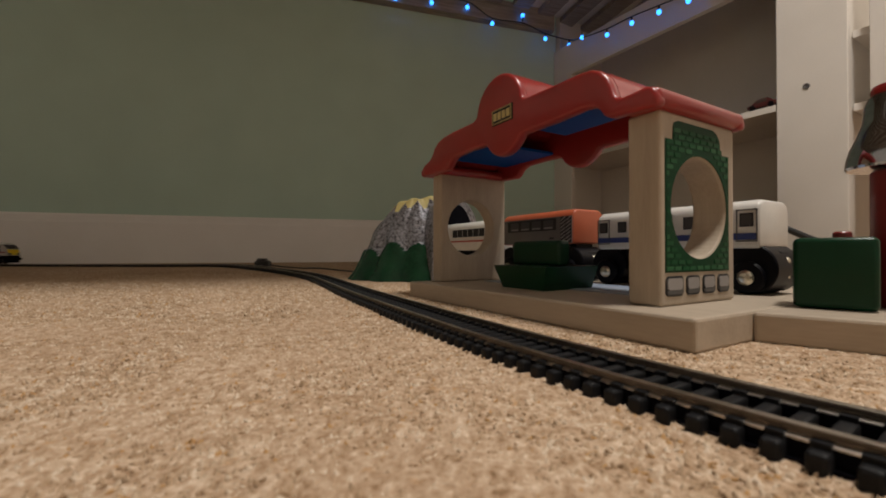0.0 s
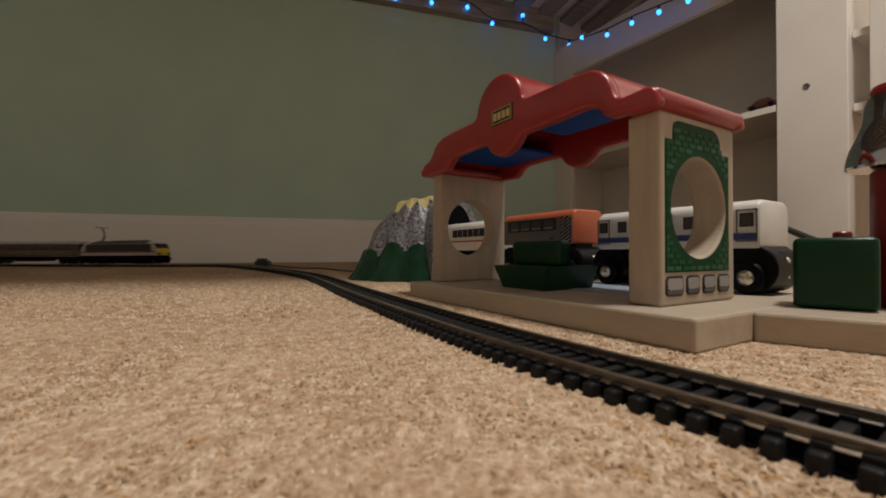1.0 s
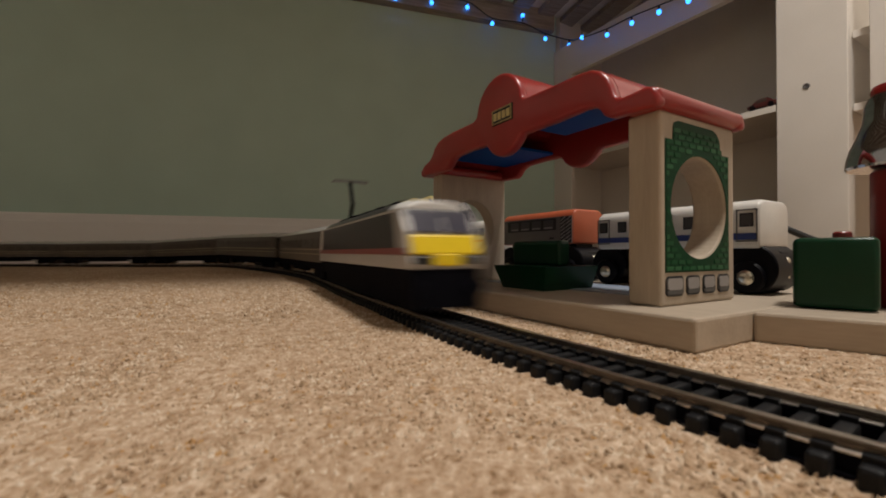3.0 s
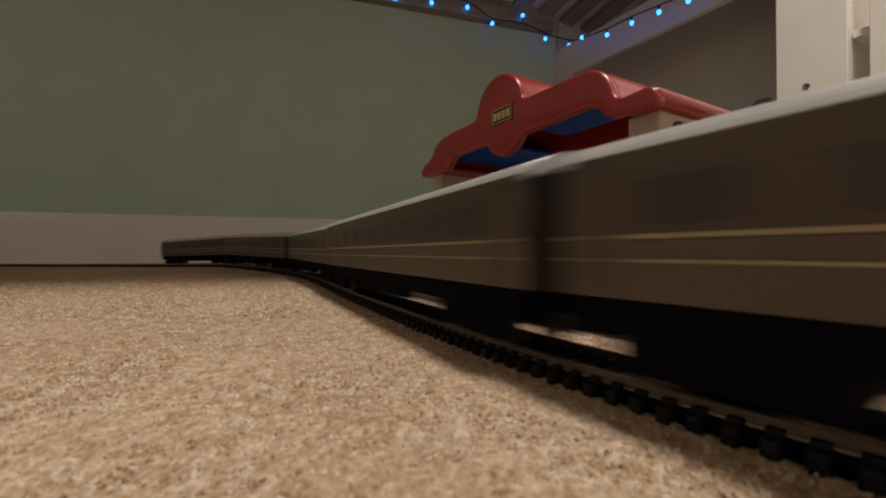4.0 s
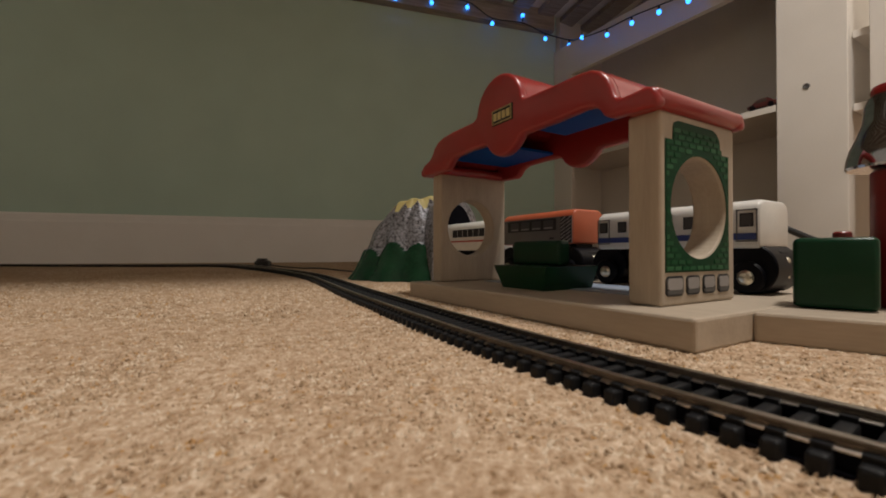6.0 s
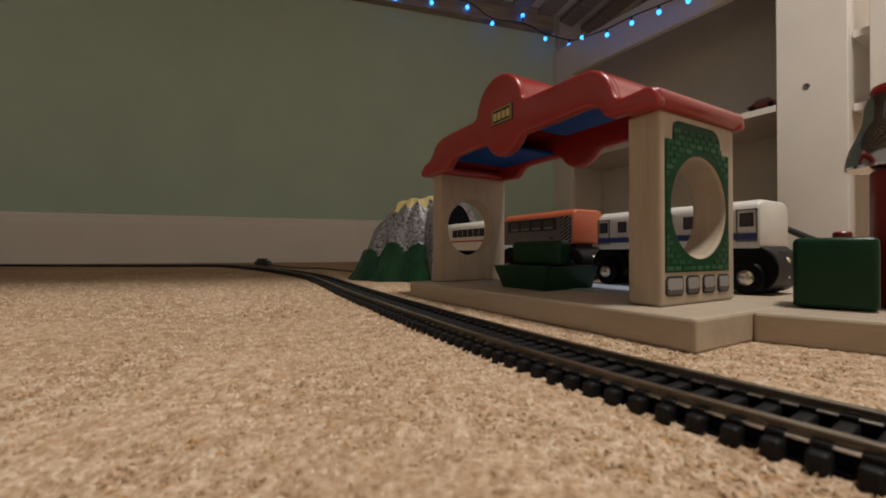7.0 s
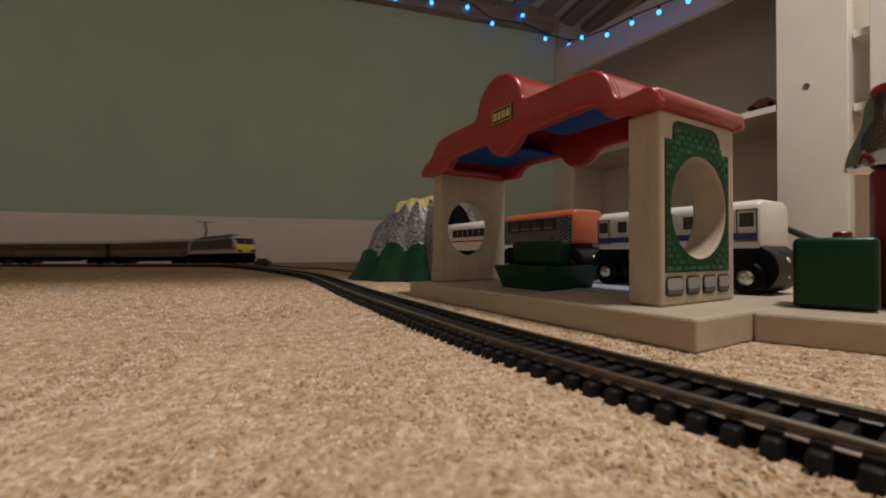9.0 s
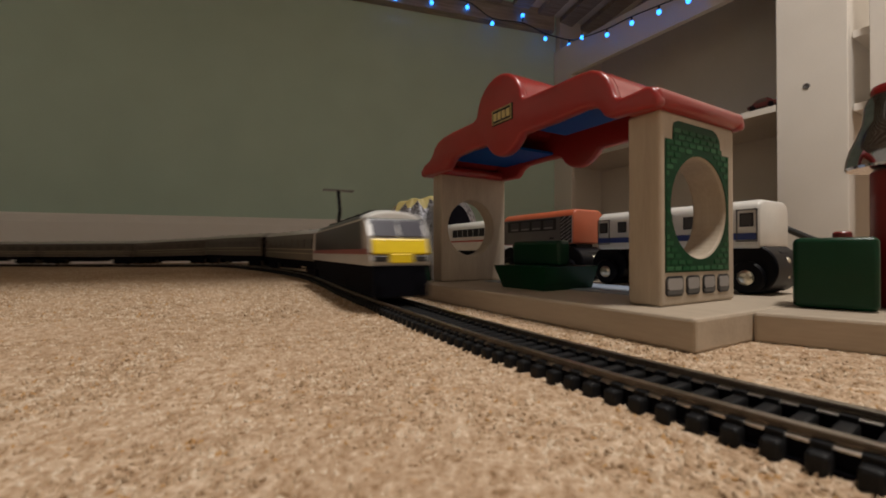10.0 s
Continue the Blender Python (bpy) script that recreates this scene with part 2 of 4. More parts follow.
def prism(outline, axis, a, b, bevel=0.0, segments=2):
    """A closed outline of 2D points carried from a to b along an axis: 'y' takes (x, z), 'x' takes (y, z), 'z' takes (x, y)."""
    def at(p, d):
        return {"y": (p[0], d, p[1]), "x": (d, p[0], p[1]), "z": (p[0], p[1], d)}[axis]
    bm = bmesh.new()
    lo = [bm.verts.new(at(p, a)) for p in outline]
    hi = [bm.verts.new(at(p, b)) for p in outline]
    n = len(outline)
    bm.faces.new(lo)
    bm.faces.new(hi[::-1])
    for i in range(n):
        bm.faces.new((lo[i], hi[i], hi[(i + 1) % n], lo[(i + 1) % n]))
    bmesh.ops.recalc_face_normals(bm, faces=bm.faces)
    return soften(bm, bevel, segments)


def lathe(profile, m=None, segments=32, closed_ends=True):
    """Turns (radius, height) pairs about z."""
    bm = bmesh.new()
    rings = [[bm.verts.new((r * math.cos(2 * math.pi * i / segments), r * math.sin(2 * math.pi * i / segments), z)) for i in range(segments)] for r, z in profile]
    for a, b in zip(rings, rings[1:]):
        for i in range(segments):
            j = (i + 1) % segments
            bm.faces.new((a[i], a[j], b[j], b[i]))
    if closed_ends:
        bm.faces.new(rings[0][::-1])
        bm.faces.new(rings[-1])
    bmesh.ops.recalc_face_normals(bm, faces=bm.faces)
    if m is not None:
        bmesh.ops.transform(bm, matrix=m, verts=bm.verts)
    return bm


def tube(points, radius, sides=8):
    """A round cable along points."""
    bm = bmesh.new()
    pts = [Vector(p) for p in points]
    rings = []
    for i, p in enumerate(pts):
        d = (pts[min(i + 1, len(pts) - 1)] - pts[max(i - 1, 0)]).normalized()
        a = d.orthogonal().normalized() if abs(d.z) > 0.9 else Vector((0, 0, 1)).cross(d).normalized()
        b = d.cross(a)
        rings.append([bm.verts.new(p + radius * (math.cos(2 * math.pi * k / sides) * a + math.sin(2 * math.pi * k / sides) * b)) for k in range(sides)])
    for r, q in zip(rings, rings[1:]):
        for k in range(sides):
            bm.faces.new((r[k], r[(k + 1) % sides], q[(k + 1) % sides], q[k]))
    bm.faces.new(rings[0][::-1])
    bm.faces.new(rings[-1])
    bmesh.ops.recalc_face_normals(bm, faces=bm.faces)
    return bm


def smooth_line(ctrl, steps=12):
    """Points of a curve through the control points."""
    p = [Vector(c) for c in ctrl]
    p = [2 * p[0] - p[1]] + p + [2 * p[-1] - p[-2]]
    out = []
    for a, b, c, d in zip(p, p[1:], p[2:], p[3:]):
        for k in range(steps):
            t = k / steps
            out.append(0.5 * (2 * b + (c - a) * t + (2 * a - 5 * b + 4 * c - d) * t * t + (3 * b - a - 3 * c + d) * t ** 3))
    return out + [p[-2]]


def disc_with_hole(y0, y1, z0, z1, cy, cz, r, x0, x1, n=48):
    """A board in the y-z plane from x0 to x1 with a round hole through it."""
    bm = bmesh.new()
    outer, inner = [], []
    for i in range(n):
        a = 2 * math.pi * (i + 0.5) / n
        c, s = math.cos(a), math.sin(a)
        k = min((y1 - cy) / c if c > 1e-6 else (y0 - cy) / c if c < -1e-6 else 9, (z1 - cz) / s if s > 1e-6 else (z0 - cz) / s if s < -1e-6 else 9)
        outer.append((cy + k * c, cz + k * s))
        inner.append((cy + r * c, cz + r * s))
    corners = {}
    for cyy in (y0, y1):
        for czz in (z0, z1):
            i = min(range(n), key=lambda q: (outer[q][0] - cyy) ** 2 + (outer[q][1] - czz) ** 2)
            outer[i] = (cyy, czz)
    rows = []
    for x, ring in ((x0, inner), (x0, outer), (x1, outer), (x1, inner)):
        rows.append([bm.verts.new((x, *p)) for p in ring])
    for a, b in ((0, 1), (1, 2), (2, 3), (3, 0)):
        for i in range(n):
            j = (i + 1) % n
            bm.faces.new((rows[a][i], rows[a][j], rows[b][j], rows[b][i]))
    bmesh.ops.recalc_face_normals(bm, faces=bm.faces)
    return bm


# ---- the plan ----
# The station's own frame: x along its front, y to its back, z up.
U = Vector((0.5115, -0.8593, 0))
V = Vector((0.8593, 0.5115, 0))
STATION = Matrix(((U.x, V.x, 0, -0.0259), (U.y, V.y, 0, 0.3250), (0, 0, 1, 0), (0, 0, 0, 1)))
WALL_DIR = Vector((1, 0.316, 0)).normalized()
WALL_IN = Vector((0.316, -1, 0)).normalized()
WALL = Matrix(((WALL_DIR.x, -WALL_IN.x, 0, 0.479), (WALL_DIR.y, -WALL_IN.y, 0, 1.806), (0, 0, 1, 0), (0, 0, 0, 1)))
SIDE = Matrix(((U.x, V.x, 0, 0.479), (U.y, V.y, 0, 1.806), (0, 0, 1, 0), (0, 0, 0, 1)))


def rise(x, y):
    """The floor swells a few millimetres under the far bend of the track."""
    return 0.0062 * math.exp(-(((x + 0.40) / 0.28) ** 2 + ((y - 0.78) / 0.22) ** 2))


def setting(name, bm, mat, m, label, category):
    ob = link_mesh(name, bm, mat)
    ob.matrix_world = m
    return tagged(ob, label, category, kind="structure")


def build_floor():
    """One carpet sheet, finely meshed where the camera lies near it."""
    xs = np.unique(np.round(np.concatenate([np.linspace(-2.2, -0.9, 30), np.linspace(-0.9, -0.36, 60), np.arange(-0.36, 0.26, 0.0019), np.linspace(0.26, 3.3, 56)]), 5))
    ys = np.unique(np.round(np.concatenate([np.linspace(-2.2, 0.03, 46), np.arange(0.03, 0.36, 0.0019), np.arange(0.36, 0.60, 0.004), np.linspace(0.60, 1.3, 40), np.linspace(1.3, 2.9, 20)]), 5))
    nx, ny = len(xs), len(ys)
    gx, gy = np.meshgrid(xs, ys)
    gz = 0.0062 * np.exp(-(((gx + 0.40) / 0.28) ** 2 + ((gy - 0.78) / 0.22) ** 2))
    for j in range(ny):
        y = ys[j]
        if not 0.02 < y < 0.62:
            continue
        for i in range(nx):
            x = xs[i]
            if -0.42 < x < 0.3:
                p = Vector((x, y, 0))
                gz[j, i] += 0.0006 * noise.noise(p * 300) + 0.0003 * noise.noise(p * 480) + 0.0006 * noise.noise(p * 25)
    verts = np.stack([gx, gy, gz], -1).reshape(-1, 3)
    a = (np.arange(ny - 1)[:, None] * nx + np.arange(nx - 1)[None, :]).reshape(-1)
    faces = np.stack([a, a + 1, a + nx + 1, a + nx], -1)
    me = bpy.data.meshes.new("floor")
    me.from_pydata(verts.tolist(), [], faces.tolist())
    me.polygons.foreach_set("use_smooth", [True] * len(me.polygons))
    me.materials.append(CARPET)
    return tagged(new("floor", me), "beige flecked twist-pile carpet", "carpet", kind="structure")


def build_tufts():
    """The carpet's yarn ends as small leaning knobs where the camera lies near them."""
    rng = np.random.default_rng(7)
    cells = []
    for y0, y1, step, size in ((0.040, 0.22, 0.00125, 0.62), (0.22, 0.46, 0.0018, 0.84)):
        for y in np.arange(y0, y1, step):
            half = 1.08 * y + 0.02
            xs = np.arange(-half, half, step)
            cells.append(np.stack([xs, np.full_like(xs, y), np.full_like(xs, size)], 1))
    c = np.concatenate(cells)
    n = len(c)
    size = c[:, 2] * rng.uniform(0.75, 1.3, n)
    px = c[:, 0] + rng.uniform(-0.0009, 0.0009, n) * c[:, 2]
    py = c[:, 1] + rng.uniform(-0.0009, 0.0009, n) * c[:, 2]
    base = 0.0062 * np.exp(-(((px + 0.40) / 0.28) ** 2 + ((py - 0.78) / 0.22) ** 2)) - 0.0005
    lean = rng.uniform(-0.0019, 0.0019, (n, 2)) * size[:, None]
    turn = rng.uniform(0, 2 * math.pi, n)
    verts = np.zeros((n, 11, 3))
    for i in range(5):
        a = turn + 2 * math.pi * i / 5
        for k, (rad, up) in enumerate(((0.00125, 0.0), (0.00080, 0.0006))):
            verts[:, k * 5 + i, 0] = px + size * rad * np.cos(a) + lean[:, 0] * k * 0.6
            verts[:, k * 5 + i, 1] = py + size * rad * np.sin(a) + lean[:, 1] * k * 0.6
            verts[:, k * 5 + i, 2] = base + up * size
    verts[:, 10, 0], verts[:, 10, 1], verts[:, 10, 2] = px + lean[:, 0], py + lean[:, 1], base + 0.0012 * size * rng.uniform(0.7, 1.6, n)
    tris = []
    for i in range(5):
        j = (i + 1) % 5
        tris += [(i, j, 5 + j), (i, 5 + j, 5 + i), (5 + i, 5 + j, 10)]
    faces = (np.arange(n)[:, None, None] * 11 + np.array(tris)[None]).reshape(-1, 3)
    me = bpy.data.meshes.new("carpet_tufts")
    me.from_pydata(verts.reshape(-1, 3).tolist(), [], faces.tolist())
    me.polygons.foreach_set("use_smooth", [True] * len(me.polygons))
    me.materials.append(YARN)
    tagged(new("carpet_tufts", me), "beige and rust flecked carpet yarn ends", "carpet pile", kind="stuff")


def build_room():
    build_floor()
    build_tufts()
    setting("wall_north", box(-2.9, 0.012, 0, 0.1, 0, 2.4), GREEN_WALL, WALL, "sage green painted wall above a white skirting board", "wall")
    skirt = [(-0.016, 0), (0, 0), (0, 0.156), (-0.006, 0.156), (-0.011, 0.149), (-0.013, 0.135), (-0.016, 0.128)]
    setting("baseboard", prism(skirt, "x", -2.9, -0.02), SKIRTING, WALL, "white gloss painted skirting board", "skirting board")
    setting("wall_east", box(-0.1, 5.2, 0.32, 0.42, 0, 2.4), WHITE_WALL, SIDE, "off-white painted wall behind the shelving", "wall")
    setting("wall_south", box(-2.4, 3.4, -2.3, -2.2, 0, 2.4), WHITE_WALL, Matrix.Identity(4), "off-white painted wall", "wall")
    setting("wall_west", box(-2.3, -2.2, -2.2, 1.2, 0, 2.4), WHITE_WALL, Matrix.Identity(4), "off-white painted wall", "wall")
    setting("ceiling", box(-2.4, 3.4, -2.3, 2.4, 2.4, 2.5), WHITE_WALL, Matrix.Identity(4), "white painted ceiling", "ceiling")


def build_bed():
    """A raised bed over the corner: side rail, slats across, posts out of view."""
    bed = holder("loft_bed", WALL, "raised bed with bare wooden slats above the corner", "bed")
    part("wall_rail", box(-2.05, -0.02, -0.042, -0.004, 0.970, 1.06, 0.002), SLAT_WOOD, bed, "dark shaded rail along the wall")
    # unseen front rail and slab, placed to shade the far floor and train
    part("front_rail", box(-2.05, -0.14, -1.41, -1.37, 0.95, 1.08, 0.002), UNIT_WHITE, bed)
    part("mattress", box(-2.03, -0.14, -1.37, -0.06, 1.055, 1.18, 0.02), WHITE_WALL, bed, "unseen pale slab blocking the lamp")
    for i in range(16):
        x = -0.19 - 0.125 * i
        part("slat", box(x - 0.035, x + 0.035, -1.37, -0.062, 1.03, 1.05), SLAT_WOOD, bed)
    # rail and cover of the end section, unseen, sized to shade the top panel
    part("side_rail", box(-0.13, 0.55, -0.90, -0.86, 0.985, 1.06, 0.002), SLAT_WOOD, bed)
    for i in range(5):
        x = -0.065 + 0.125 * i
        part("slat", box(x - 0.035, x + 0.035, -0.86, 0.05, 1.03, 1.05), SLAT_WOOD, bed)
    part("slat_cover", box(-0.135, 0.55, -0.86, 0.05, 1.056, 1.12, 0.01), WHITE_WALL, bed, "unseen pale cover keeping the lamp off the shelf panel")
    part("leg", box(-2.05, -1.99, -1.41, -1.35, 0, 0.95, 0.002), UNIT_WHITE, bed)


def build_shelving():
    """White shelving along the side wall: stiles, top panel, shelves, back."""
    s = holder("shelf_unit", SIDE, "white melamine shelf unit with open bays", "shelf unit")
    part("stile", box(0.002, 0.10, 0.0, 0.02, 0, 0.772, 0.0015), UNIT_WHITE, s)
    post = part("stile", box(0.805, 0.948, 0.0, 0.022, 0, 1.2, 0.002), UNIT_WHITE, s, "wide white panel with a bolt cover")
    part("bolt", lathe([(0.0075, 0), (0.0075, 0.0015), (0.0045, 0.002), (0.0015, 0.001)], pose(0.869, -0.0001, 0.457, 90), 20), BOLT_GREY, post, "grey bolt in the panel")
    part("top_panel", box(0.002, 0.80, 0.0, 0.02, 0.772, 0.90, 0.0015), UNIT_WHITE, s)
    part("back", box(0.0, 1.6, 0.29, 0.30, 0, 1.2), UNIT_WHITE, s)
    part("shelf", box(0.02, 0.803, 0.001, 0.288, 0.412, 0.43, 0.001), UNIT_WHITE, s)
    part("side", box(0.93, 0.945, 0.024, 0.288, 0, 1.2), UNIT_WHITE, s)
    part("side", box(-0.06, 0.018, 0.022, 0.288, 0, 1.2), UNIT_WHITE, s)
    for z in (0.375, 0.552):
        part("shelf", box(0.949, 1.58, 0.03, 0.288, z, z + 0.018, 0.001), UNIT_WHITE, s)
    part("stile", box(0.985, 1.08, 0.0, 0.02, 0.0, 1.2, 0.0015), UNIT_WHITE, s)


build_room()
build_bed()
build_shelving()

# ---- the station ----
DECK = 0.0118


def build_station():
    st = holder("toy_station", STATION, "wooden toy railway station with a red plastic roof", "toy station")
    part("base", box(0.0, 0.2156, 0.0, 0.20, 0.0, DECK, 0.0012), BEECH, st, "pale beech base board")
    part("road_print", box(0.03, 0.178, 0.05, 0.098, DECK, DECK + 0.0006), ROAD_BLUE, st, "grey-blue printed roadway")
    near = part("side_wall", soften(disc_with_hole(0.0178, 0.0768, DECK, 0.0925, 0.0469, 0.0536, 0.0216, 0.1775, 0.1925), 0.0014, 3, 50), BEECH_END, st, "beech board with a round window and printed bricks")
    far = part("side_wall", soften(disc_with_hole(0.0178, 0.0800, DECK, 0.0945, 0.0462, 0.0535, 0.0218, 0.005, 0.018), 0.0014, 3, 50), BEECH_END, st, "beech board with a round window")
    # printed brickwork round the near window
    x = 0.1925
    cy, cz, r = 0.0469, 0.0536, 0.0224
    part("brick_ground", disc_with_hole(0.0207, 0.0710, 0.0258, 0.0787, cy, cz, r, x, x + 0.0003, 64), BRICK_DARK, near, "dark green printed ground")
    part("brick_ground", box(x, x + 0.0003, 0.0207, 0.0650, 0.0787, 0.0809), BRICK_DARK, near)
    part("brick_ground", prism([(0.0262, 0.0809), (0.0636, 0.0809), (0.0632, 0.0850), (0.0605, 0.0880), (0.0573, 0.0892), (0.0300, 0.0893), (0.0272, 0.0882), (0.0263, 0.0862)], "x", x, x + 0.0003), BRICK_DARK, near)
    bh, bl = 0.00262, 0.0056
    for k in range(24):
        za = 0.0262 + k * bh
        ya, yb = (0.0266, 0.0628) if za > 0.0806 else (0.0210, 0.0647) if za > 0.0780 else (0.0210, 0.0707)
        if za + bh > 0.0886:
            break
        y = ya - (bl / 2 if k % 2 else 0)
        while y < yb:
            a, b = max(y, ya), min(y + bl, yb)
            y += bl
            if b - a < 0.0014:
                continue
            if min(math.hypot(q - cy, w - cz) for q in (a, b, (a + b) / 2) for w in (za, za + bh)) < r + 0.0006:
                continue
            part("brick", box(x + 0.0002, x + 0.0005, a + 0.0005, b - 0.0006, za + 0.0004, za + bh - 0.0005), random.choice([BRICK_GREEN, BRICK_GREEN, BRICK_MID, BRICK_LIGHT]), near)
    def slab(y0, y1, z0, z1, c):
        return [(y0, z0 + c), (y0 + c, z0), (y1 - c, z0), (y1, z0 + c), (y1, z1 - c), (y1 - c, z1), (y0 + c, z1), (y0, z1 - c)]
    for y0, y1 in ((0.0208, 0.0334), (0.0357, 0.0460), (0.0485, 0.0587), (0.0611, 0.0710)):
        part("stone", prism(slab(y0, y1, 0.0160, 0.0243, 0.0014), "x", x, x + 0.0004), INK, near)
        part("stone_face", prism(slab(y0 + 0.0009, y1 - 0.0009, 0.0186, 0.0234, 0.0010), "x", x + 0.0002, x + 0.0007), STONE_GREY, near)
        part("stone_foot", prism(slab(y0 + 0.0009, y1 - 0.0009, 0.0168, 0.0186, 0.0006), "x", x + 0.0002, x + 0.0006), STONE_SHADE, near)
    # red roof: outline of the gable, front and back plates, vault between
    top = [(0.0005, 0.0950), (0.0005, 0.0995), (0.0045, 0.1026), (0.0125, 0.1048), (0.0170, 0.1080), (0.0203, 0.1126), (0.0262, 0.1161), (0.0335, 0.1178), (0.0458, 0.1184), (0.0610, 0.1185), (0.0705, 0.1186), (0.0742, 0.1202)]
    bump = [(0.0960 + 0.0212 * math.cos(a), 0.1186 + 0.0212 * math.sin(a)) for a in np.linspace(radians(164), radians(6), 19)]
    right = [(0.1185, 0.1189), (0.1290, 0.1184), (0.1460, 0.1182), (0.1580, 0.1181), (0.1640, 0.1174), (0.1690, 0.1150), (0.1725, 0.1112), (0.1748, 0.1066), (0.1762, 0.1020), (0.1785, 0.0997), (0.1850, 0.1000), (0.1905, 0.1006), (0.1942, 0.0996), (0.1962, 0.0962)]
    edge = top + bump + right
    low = [(0.1962, 0.0915), (0.1745, 0.0925), (0.1708, 0.0940), (0.1690, 0.0970), (0.1660, 0.0998), (0.1594, 0.1008), (0.1400, 0.0998), (0.1200, 0.0996)]
    lobe = [(0.1010 + 0.0172 * math.cos(a), 0.1062 + 0.0156 * math.sin(a)) for a in np.linspace(radians(-26), radians(-154), 13)]
    low2 = [(0.0823, 0.1006), (0.0667, 0.1010), (0.0500, 0.1007), (0.0440, 0.0985), (0.0400, 0.0945), (0.0370, 0.0930), (0.0080, 0.0938)]
    gable = edge + low + lobe + low2
    roof = part("roof", prism(gable, "y", 0.0102, 0.0165, 0.0020, 3), RED, st, "glossy red plastic roof", smooth=True)
    part("back_gable", prism(gable, "y", 0.0745, 0.0805, 0.0020, 3), RED, roof, smooth=True)
    inner = [(x_, z_ - 0.004) for x_, z_ in edge[2:-3]][::-1]
    shell = part("vault", prism([p for p in edge[2:-3]] + inner, "y", 0.0150, 0.0760), RED, roof, smooth=True)
    part("eave", box(0.1780, 0.1962, 0.0105, 0.0802, 0.0922, 0.1000, 0.0032, 4), RED, roof, smooth=True)
    part("eave", box(-0.0025, 0.0215, 0.0105, 0.0810, 0.0938, 0.1005, 0.0028, 4), RED, roof, smooth=True)
    part("ceiling_panel", box(0.026, 0.078, 0.0165, 0.0745, 0.1035, 0.1052), BLUE, roof, "blue plastic lining under the roof")
    part("ceiling_panel", box(0.118, 0.170, 0.0165, 0.0440, 0.1030, 0.1047), BLUE, roof, "blue plastic lining under the roof")
    # name plate, lettering given as bars
    plate = part("name_plate", box(0.0918, 0.1106, 0.0096, 0.0106, 0.1096, 0.1190, 0.0004), LABEL_BLACK, st, "small black name plate with gold border")
    part("plate_border", join(box(0.0925, 0.1099, 0.0092, 0.0097, 0.1180, 0.1184), box(0.0925, 0.1099, 0.0092, 0.0097, 0.1102, 0.1106), box(0.0925, 0.0929, 0.0092, 0.0097, 0.1102, 0.1184), box(0.1095, 0.1099, 0.0092, 0.0097, 0.1102, 0.1184)), LABEL_GOLD, plate)
    for k in range(4):
        part("bar", box(0.0940 + k * 0.0039, 0.0968 + k * 0.0039, 0.0092, 0.0097, 0.1121, 0.1165), LABEL_GOLD, plate)
    return st


build_station()


def build_planter():
    p = holder("toy_bench", STATION @ Matrix.Translation((0.097, 0.049, DECK)), "dark green plastic toy bench on the station deck", "toy bench")
    bm = bmesh.new()
    lo = [bm.verts.new(q) for q in ((-0.018, -0.0205, 0), (0.0187, -0.0205, 0), (0.0187, 0.020, 0), (-0.018, 0.020, 0))]
    hi = [bm.verts.new(q) for q in ((-0.026, -0.022, 0.0142), (0.022, -0.022, 0.0142), (0.022, 0.022, 0.0142), (-0.026, 0.022, 0.0142))]
    bm.faces.new(lo[::-1]), bm.faces.new(hi)
    for i in range(4):
        bm.faces.new((lo[i], lo[(i + 1) % 4], hi[(i + 1) % 4], hi[i]))
    part("tray", soften(bm, 0.0012), GREEN_TOY, p)
    part("backrest", box(-0.030, 0.014, -0.003, 0.007, 0.0140, 0.030, 0.0025, 3), GREEN_TOY, p)


build_planter()


def wheel(name, m, r, w, parent, hub=True):
    tyre = part(name, lathe([(r - 0.001, 0), (r, 0.001), (r, w - 0.001), (r - 0.001, w)], m, 28), BLACK_TOY, parent)
    if hub:
        part("hub", lathe([(r * 0.45, 0), (r * 0.45, 0.0006), (r * 0.3, 0.0016), (r * 0.1, 0.002)], m @ Matrix.Translation((0, 0, w)), 20), STEEL_CAP, tyre, "shiny metal hub cap")


